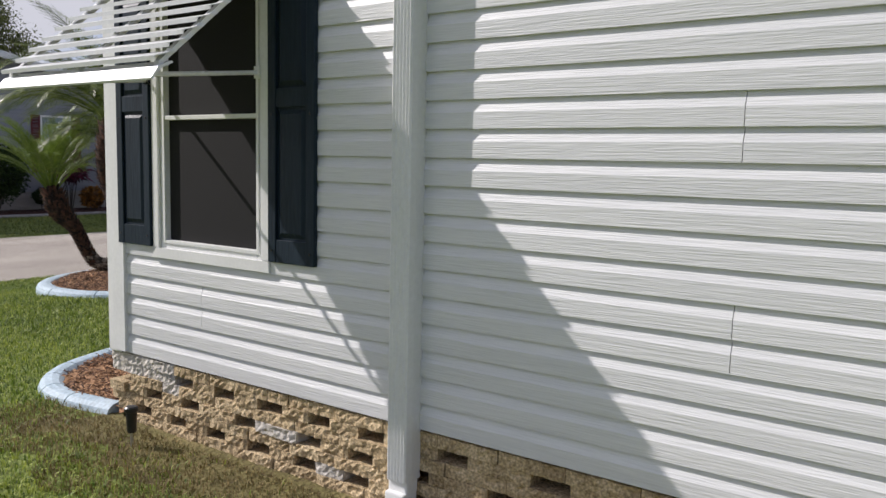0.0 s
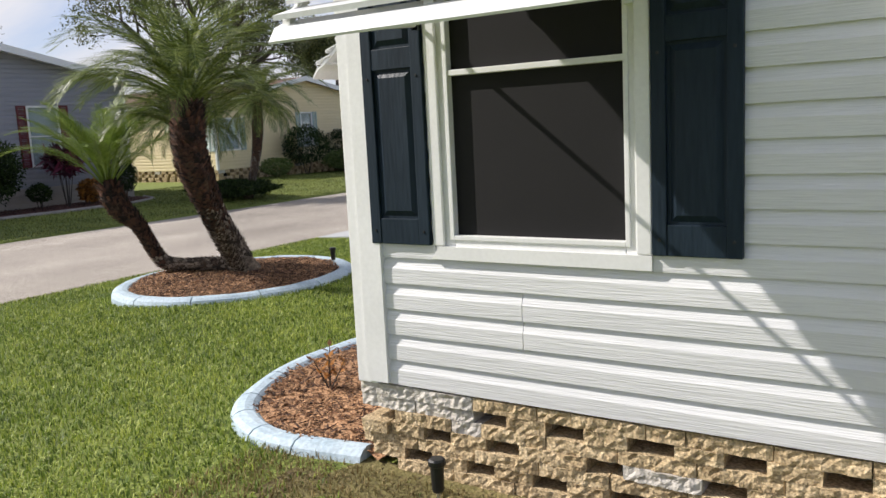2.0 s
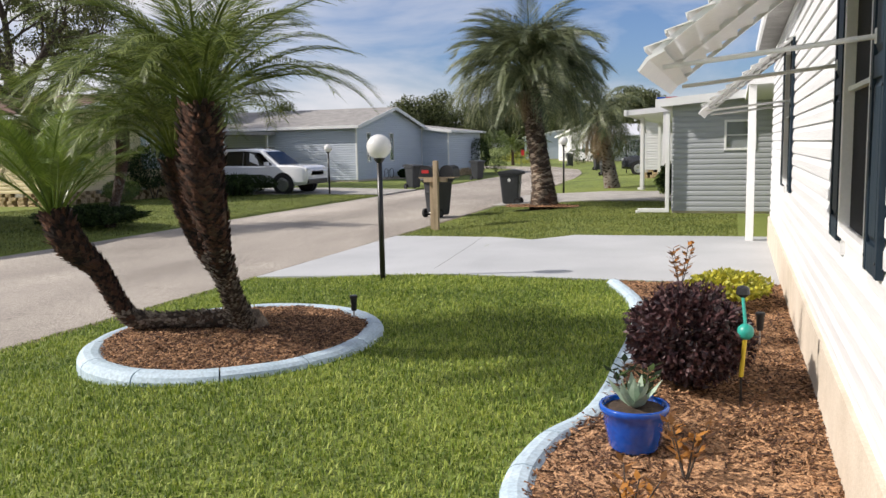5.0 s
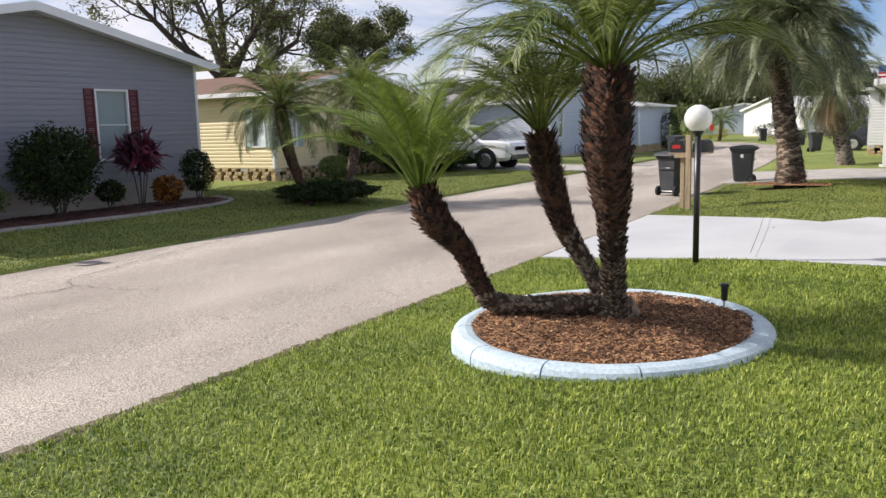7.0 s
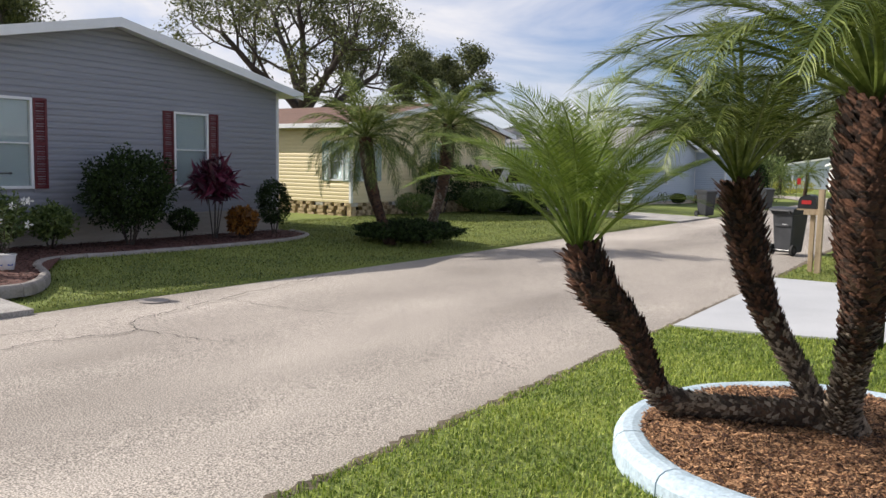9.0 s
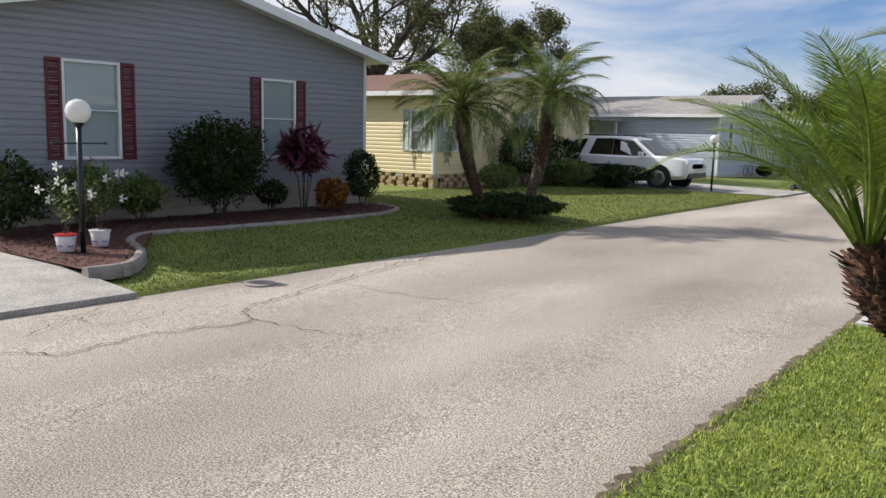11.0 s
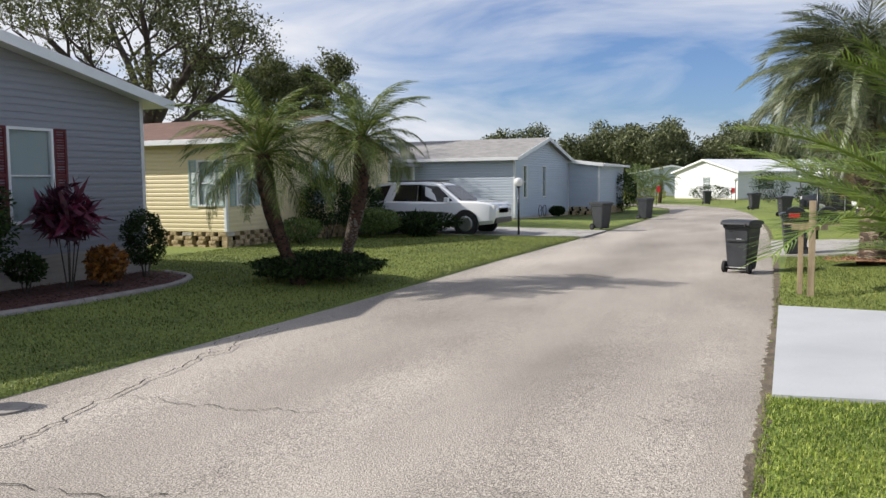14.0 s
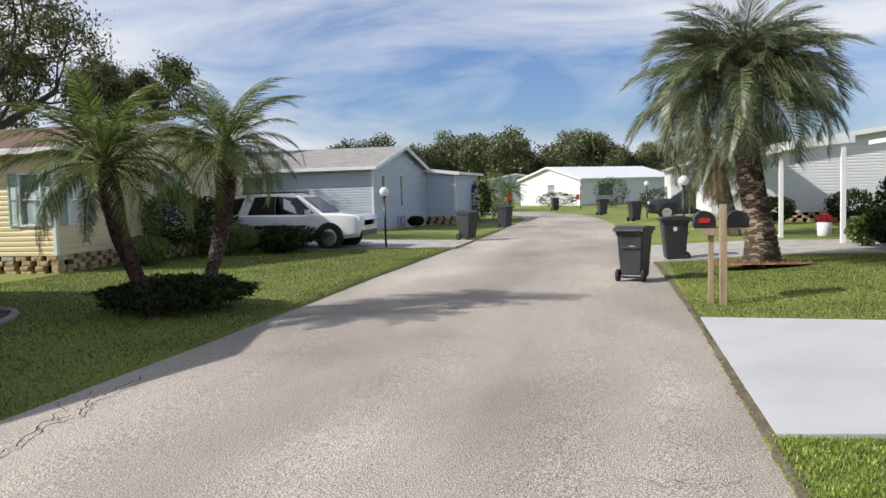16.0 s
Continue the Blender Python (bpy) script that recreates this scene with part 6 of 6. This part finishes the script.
solar_light(-8.42, 7.05, -0.06, "small black solar stake light in the mulch ring")
solar_light(-3.98, 2.55, -0.1, "small black solar stake light by the block skirting")
solar_light(-4.85, 7.0, -0.04, "small black solar stake light by the shrub")
sh = thing("garden_stake", -5.0, 5.35, -0.12, "yellow garden stake with teal knob and dark spike", "garden tool")
part("spike", rod((0, 0, -0.05), (0.0, 0, 0.25), 0.008), BLACK, sh)
part("shaft", rod((0, 0, 0.25), (0.02, 0, 0.52), 0.014), YELLOWP, sh)
bm = bmesh.new()
bmesh.ops.create_uvsphere(bm, u_segments=14, v_segments=10, radius=0.05, matrix=Matrix.Translation((0.02, 0, 0.53)))
part("knob", bm, TEALP, sh, "", True)
part("hook", rod((0.02, 0, 0.55), (0.0, 0.05, 0.74), 0.01), TEALP, sh)
part("hook_head", lathe([(0.02, 0.74), (0.04, 0.76), (0.035, 0.8), (0.01, 0.81)], 12), BLACK, sh)


def car(x, y, z, rz, paint, label):
    """Tall estate car along +x: lofted body, glass set into the cabin, lamps and wheels."""
    t = thing("car", x, y, z, label, "car", rz=rz)
    # stations: x, bottom, belt, half-width at belt
    low = [(-2.48, 0.55, 0.95, 0.78), (-2.42, 0.38, 1.08, 0.9), (-2.0, 0.3, 1.12, 0.98), (-0.8, 0.28, 1.1, 1.0), (0.6, 0.28, 1.08, 1.0), (1.05, 0.28, 1.12, 1.0), (1.9, 0.3, 1.1, 0.98), (2.3, 0.34, 1.05, 0.94), (2.43, 0.36, 1.0, 0.88), (2.5, 0.42, 0.88, 0.8)]
    bm = bmesh.new()
    rings = []
    for sx, zb, zt, hw in low:
        half = [(hw * 0.9, zb), (hw, zb + 0.12), (hw * 1.0, (zb + zt) / 2 + 0.1), (hw * 0.97, zt - 0.06), (hw * 0.9, zt)]
        rings.append([bm.verts.new((sx, yy, zz)) for yy, zz in half] + [bm.verts.new((sx, -yy, zz)) for yy, zz in reversed(half)])
    for a, b in zip(rings, rings[1:]):
        for i in range(10):
            bm.faces.new((a[i], a[(i + 1) % 10], b[(i + 1) % 10], b[i]))
    bm.faces.new(rings[0])
    bm.faces.new(rings[-1])
    part("body", bm, paint, t, "", True).data.set_sharp_from_angle(angle=radians(28))
    cab = [(-2.38, 1.08, 1.1, 0.86, 0.84), (-2.05, 1.06, 1.68, 0.88, 0.66), (-1.4, 1.06, 1.76, 0.9, 0.7), (-0.2, 1.05, 1.77, 0.9, 0.71), (0.45, 1.05, 1.68, 0.9, 0.69), (1.3, 1.03, 1.08, 0.88, 0.82)]
    bm = bmesh.new()
    rings = []
    for sx, zb, zt, wb, wt in cab:
        half = [(wb, zb), (wt + (wb - wt) * 0.12, zt - 0.06 * (zt - zb)), (wt * 0.85, zt)]
        rings.append([bm.verts.new((sx, yy, zz)) for yy, zz in half] + [bm.verts.new((sx, -yy, zz)) for yy, zz in reversed(half)])
    for a, b in zip(rings, rings[1:]):
        for i in range(6):
            bm.faces.new((a[i], a[(i + 1) % 6], b[(i + 1) % 6], b[i]))
    bm.faces.new(rings[0])
    bm.faces.new(rings[-1])
    part("cabin", bm, paint, t)

    def cabin_at(sx, f):
        xs = [c[0] for c in cab]
        zb, zt, wb, wt = (float(np.interp(sx, xs, [c[k] for c in cab])) for k in (1, 2, 3, 4))
        zt2 = zt - 0.06 * (zt - zb)
        wt2 = wt + (wb - wt) * 0.12
        return wb + (wt2 - wb) * f, zb + (zt2 - zb) * f
    for s in (-1, 1):
        for xa, xb, xc, xd in ((-2.22, -1.66, -1.42, -1.98), (-1.3, -0.36, -0.36, -1.08), (-0.345, 1.06, 0.38, -0.345)):
            bm = bmesh.new()
            q = []
            for sx, f in ((xa, 0.05), (xb, 0.05), (xc, 0.93), (xd, 0.93)):
                w, zz = cabin_at(sx, f)
                q.append(bm.verts.new((sx, s * (w + 0.012), zz)))
            q2 = [bm.verts.new((v.co.x, v.co.y - s * 0.01, v.co.z)) for v in q]
            bm.faces.new(q)
            bm.faces.new(list(reversed(q2)))
            for i in range(4):
                bm.faces.new((q[i], q[(i + 1) % 4], q2[(i + 1) % 4], q2[i]))
            part("side_window", bm, TINT, t)
        part("mirror", box(0.75, 0.9, s * 0.95, s * 1.12, 1.08, 1.24, 0.02), paint, t)
        part("roof_rail", rod((-1.6, s * 0.66, 1.8), (0.2, s * 0.66, 1.8), 0.02), BLACK, t)
        part("headlight", box(2.26, 2.49, s * 0.52, s * 0.87, 0.84, 0.97, 0.02), CERAMIC, t)
        part("sill", box(-1.3, 1.1, s * 0.96, s * 1.01, 0.26, 0.42, 0.02), BLACK, t)
        part("tail_lamp", box(-2.46, -2.36, s * 0.6, s * 0.86, 0.95, 1.1, 0.02), REDPLASTIC, t)
        for wx in (-1.45, 1.5):
            part("wheel_arch", rod((wx, s * 0.9, 0.38), (wx, s * 1.01, 0.38), 0.45, None, 26), BLACK, t)
            w = part("wheel", rod((wx, s * 0.8, 0.36), (wx, s * 1.03, 0.36), 0.37, None, 28), RUBBER, t)
            part("rim", lathe([(0.25, 0.0), (0.26, 0.012), (0.2, 0.02), (0.05, 0.01)], 20), STEEL, w).matrix_basis = pose(wx, s * 1.03, 0.36, -90 * s, 0, 0)
    bm = bmesh.new()
    q = [bm.verts.new(c) for c in ((1.24, 0.74, 1.13), (1.24, -0.74, 1.13), (0.56, -0.62, 1.63), (0.56, 0.62, 1.63))]
    q2 = [bm.verts.new(v.co + Vector((0.012, 0, 0.012))) for v in q]
    bm.faces.new(q)
    bm.faces.new(q2)
    for i in range(4):
        bm.faces.new((q[i], q[(i + 1) % 4], q2[(i + 1) % 4], q2[i]))
    part("windscreen", bm, TINT, t)
    part("grille", box(2.42, 2.5, -0.5, 0.5, 0.68, 0.88, 0.02), BLACK, t)
    part("bumper", box(2.3, 2.52, -0.8, 0.8, 0.36, 0.56, 0.04), BLACK, t)
    return t


car(-23.15, 29.2, -0.14, 0, CARWHITE, "white seven-seat car parked on the drive")
car(-9.0, 51.0, -0.33, 180, CARDARK, "dark estate car parked by a house")
bike = thing("garden_ornament", -23.35, 42.6, -0.2, "dark metal scroll ornament leaning by the wall", "ornament")
for dy in (-0.4, 0.35):
    bm = bmesh.new()
    for k in range(16):
        a, b = 2 * math.pi * k / 16, 2 * math.pi * (k + 1) / 16
        rod((0, dy + 0.28 * math.cos(a), 0.34 + 0.28 * math.sin(a)), (0, dy + 0.28 * math.cos(b), 0.34 + 0.28 * math.sin(b)), 0.014, None, 6, bm)
    part("scroll", bm, BLACK, bike)
part("bar", rod((0, -0.4, 0.34), (0, 0.35, 0.62), 0.014), BLACK, bike)
wp = thing("flower_pot", -6.9, 30.0, -0.08, "white pot with flowers on the drive", "plant pot")
part("pot_body", lathe([(0.2, 0.0), (0.21, 0.02), (0.22, 0.4), (0.2, 0.41), (0.02, 0.36)], 18), CERAMIC, wp, "", True)
hang(new("flower_head", leaf_cloud(300, (0.25, 0.25, 0.15), 0.08, REDPETAL, 7, base=0.36)), wp)
gl = thing("manhole", -17.38, 7.47, -0.262, "worn round grey cover flush with the asphalt", "cover", kind="structure")
part("cover", rod((0, 0, -0.03), (0, 0, 0.004), 0.19, None, 28), GREYKERB, gl)


def garden_flag(x, y, z, tall, label):
    t = thing("garden_flag", x, y, z, label, "flag")
    part("pole", rod((0, 0, -0.05), (0, 0, tall), 0.015), BLACK, t)
    part("banner", box(0.02, 0.27, -0.006, 0.006, tall - 0.5, tall - 0.05, 0.004), REDPLASTIC, t)


garden_flag(-21.3, 64.5, -0.33, 1.55, "red banner on a thin garden pole")
garden_flag(-16.9, 75.0, -0.33, 1.3, "red banner on a short garden pole")
fl = thing("flag", -9.4, 49.0, -0.33, "striped red and white flag on a pole", "flag")
part("pole", rod((0, 0, 0), (0, 0, 4.6), 0.03, 0.02, 10), STEEL, fl)
for k in range(7):
    part("stripe", box(0.03, 1.1, -0.006 + 0.004 * (k % 2), 0.006 + 0.004 * (k % 2), 3.8 + 0.09 * k, 3.89 + 0.09 * k), REDPLASTIC if k % 2 == 0 else CERAMIC, fl)
part("canton", box(0.03, 0.5, -0.014, 0.014, 4.1, 4.43), COBALT, fl)


# ---- grass ----
DRIVE_POLY = [(-11.45, 10.15), (-8.6, 10.0), (-4.0, 9.95), (-4.0, 14.9), (-7.75, 14.75), (-8.35, 13.95), (-9.2, 14.6), (-11.55, 15.5)]


def grass_patch(name, x0, x1, y0, y1, density, height, width, seed, keep, material, label):
    rs = np.random.RandomState(seed)
    n = int((x1 - x0) * (y1 - y0) * density)
    xy = np.column_stack([rs.uniform(x0, x1, n), rs.uniform(y0, y1, n)])
    ok = np.array([keep(x, y) for x, y in xy])
    xy = xy[ok]
    n = len(xy)
    z = np.array([ground_z(x, y) for x, y in xy])
    base = np.column_stack([xy, z - 0.004])
    a = rs.uniform(0, 2 * np.pi, n)
    lean = rs.uniform(0.15, 1.1, n)
    h = height * rs.uniform(0.5, 1.15, n)
    out = np.column_stack([np.cos(a), np.sin(a), np.zeros(n)])
    side = np.column_stack([-np.sin(a), np.cos(a), np.zeros(n)]) * (width * rs.uniform(0.6, 1.2, n))[:, None]
    up = np.array([0, 0, 1.0])
    mid = base + out * (h * lean * 0.3)[:, None] + up * (h * 0.62)[:, None]
    tip = base + out * (h * lean)[:, None] + up * (h * (1.05 - 0.35 * lean))[:, None]
    v = np.stack([base - side * 0.5, base + side * 0.5, mid + side * 0.4, mid - side * 0.4, tip], axis=1).reshape(-1, 3)
    i = np.arange(n)[:, None] * 5
    tr = np.concatenate([i + np.array([[0, 1, 2]]), i + np.array([[0, 2, 3]]), i + np.array([[3, 2, 4]])], axis=1).reshape(-1, 3)
    return tagged(new(name, mesh_tris(name, v, 3, tr, material)), label, "grass", kind="stuff")


def bare_strip():
    """Thin worn soil along the block skirting, ragged towards the lawn."""
    verts, faces = [], []
    xs = np.linspace(-4.85, 3.0, 120)
    for x in xs:
        edge = 2.34 + 0.2 * noise.noise((x * 1.3, 0, 4)) + 0.12 * noise.noise((x * 5, 0, 4))
        for y in (edge, (edge + 2.85) / 2, 2.85):
            verts.append((x, y if x > -4.6 else min(y, 2.6), ground_z(x, y) + (0.0 if y == edge else 0.006 + 0.004 * noise.noise((x * 6, y * 6, 1)))))
    for i in range(len(xs) - 1):
        for k in range(2):
            p = i * 3 + k
            faces.append((p, p + 3, p + 4, p + 1))
    tagged(new("bare_soil", mesh_from("bare_soil", verts, faces, BROWNSOIL, True)), "bare brown soil along the block skirting", "soil", kind="structure")


bare_strip()


speckle = random.Random(77)


def on_near_lawn(x, y):
    if x > -4.62 and y > 2.7:
        return False
    if ((x - RING_C[0]) / (RING_RX + 0.09)) ** 2 + ((y - RING_C[1]) / (RING_RY + 0.09)) ** 2 < 1:
        return False
    if x > -6.7 and y > 2.5 and (inside(BED_POLY, x - 0.1, y) or inside(BED_POLY, x, y)):
        return False
    if (y > 9.9 and inside(DRIVE_POLY, x, y)) or (x < -11.3 and x < lerp(EDGE_R, y) + 0.02):
        return False
    worn = min(1.0, max(0.0, (y - 1.95) / 0.6)) if x > -5.0 else 0.0
    fade = min(1.0, max(0.0, (-1.6 - x) / 1.2), max(0.0, (y + 0.6) / 0.9))
    return speckle.random() < fade and not (worn and speckle.random() < 0.25 + 0.75 * worn + 0.5 * noise.noise((x * 3, y * 3, 0)))


grass_patch("grass_near", -11.6, -1.6, -0.6, 10.2, 3300, 0.046, 0.008, 301, on_near_lawn, GRASS, "thick mown grass blades on the front lawn")
grass_patch("grass_dry", -5.2, -1.4, 1.75, 2.74, 3600, 0.045, 0.006, 302, lambda x, y: y > 2.0 + 0.3 * noise.noise((x * 2, 0, 0)), DRY, "straw-brown dry grass along the skirting")
grass_patch("grass_verge", -11.6, -5.0, 13.6, 23.8, 1100, 0.042, 0.01, 303,
            lambda x, y: not inside(DRIVE_POLY, x, y) and x > lerp(EDGE_R, y) and not (x > -6.5 and y > 19.7) and math.hypot((x + 9.88), (y - 21.5) * 1.6) > 1.0, VERGE, "mown grass beyond the driveway")
# VERGE is a lower-albedo grass, deepening the grey house's shade on this lawn.
grass_patch("grass_across", -25.2, -17.7, 6.0, 29.2, 700, 0.045, 0.012, 304,
            lambda x, y: x < lerp(EDGE_L, y) + 0.03 and not inside(GBED_POLY, x, y) and not (x < -23.0 and y < 15.3) and not (y < 6.2), VERGE, "mown grass across the street")
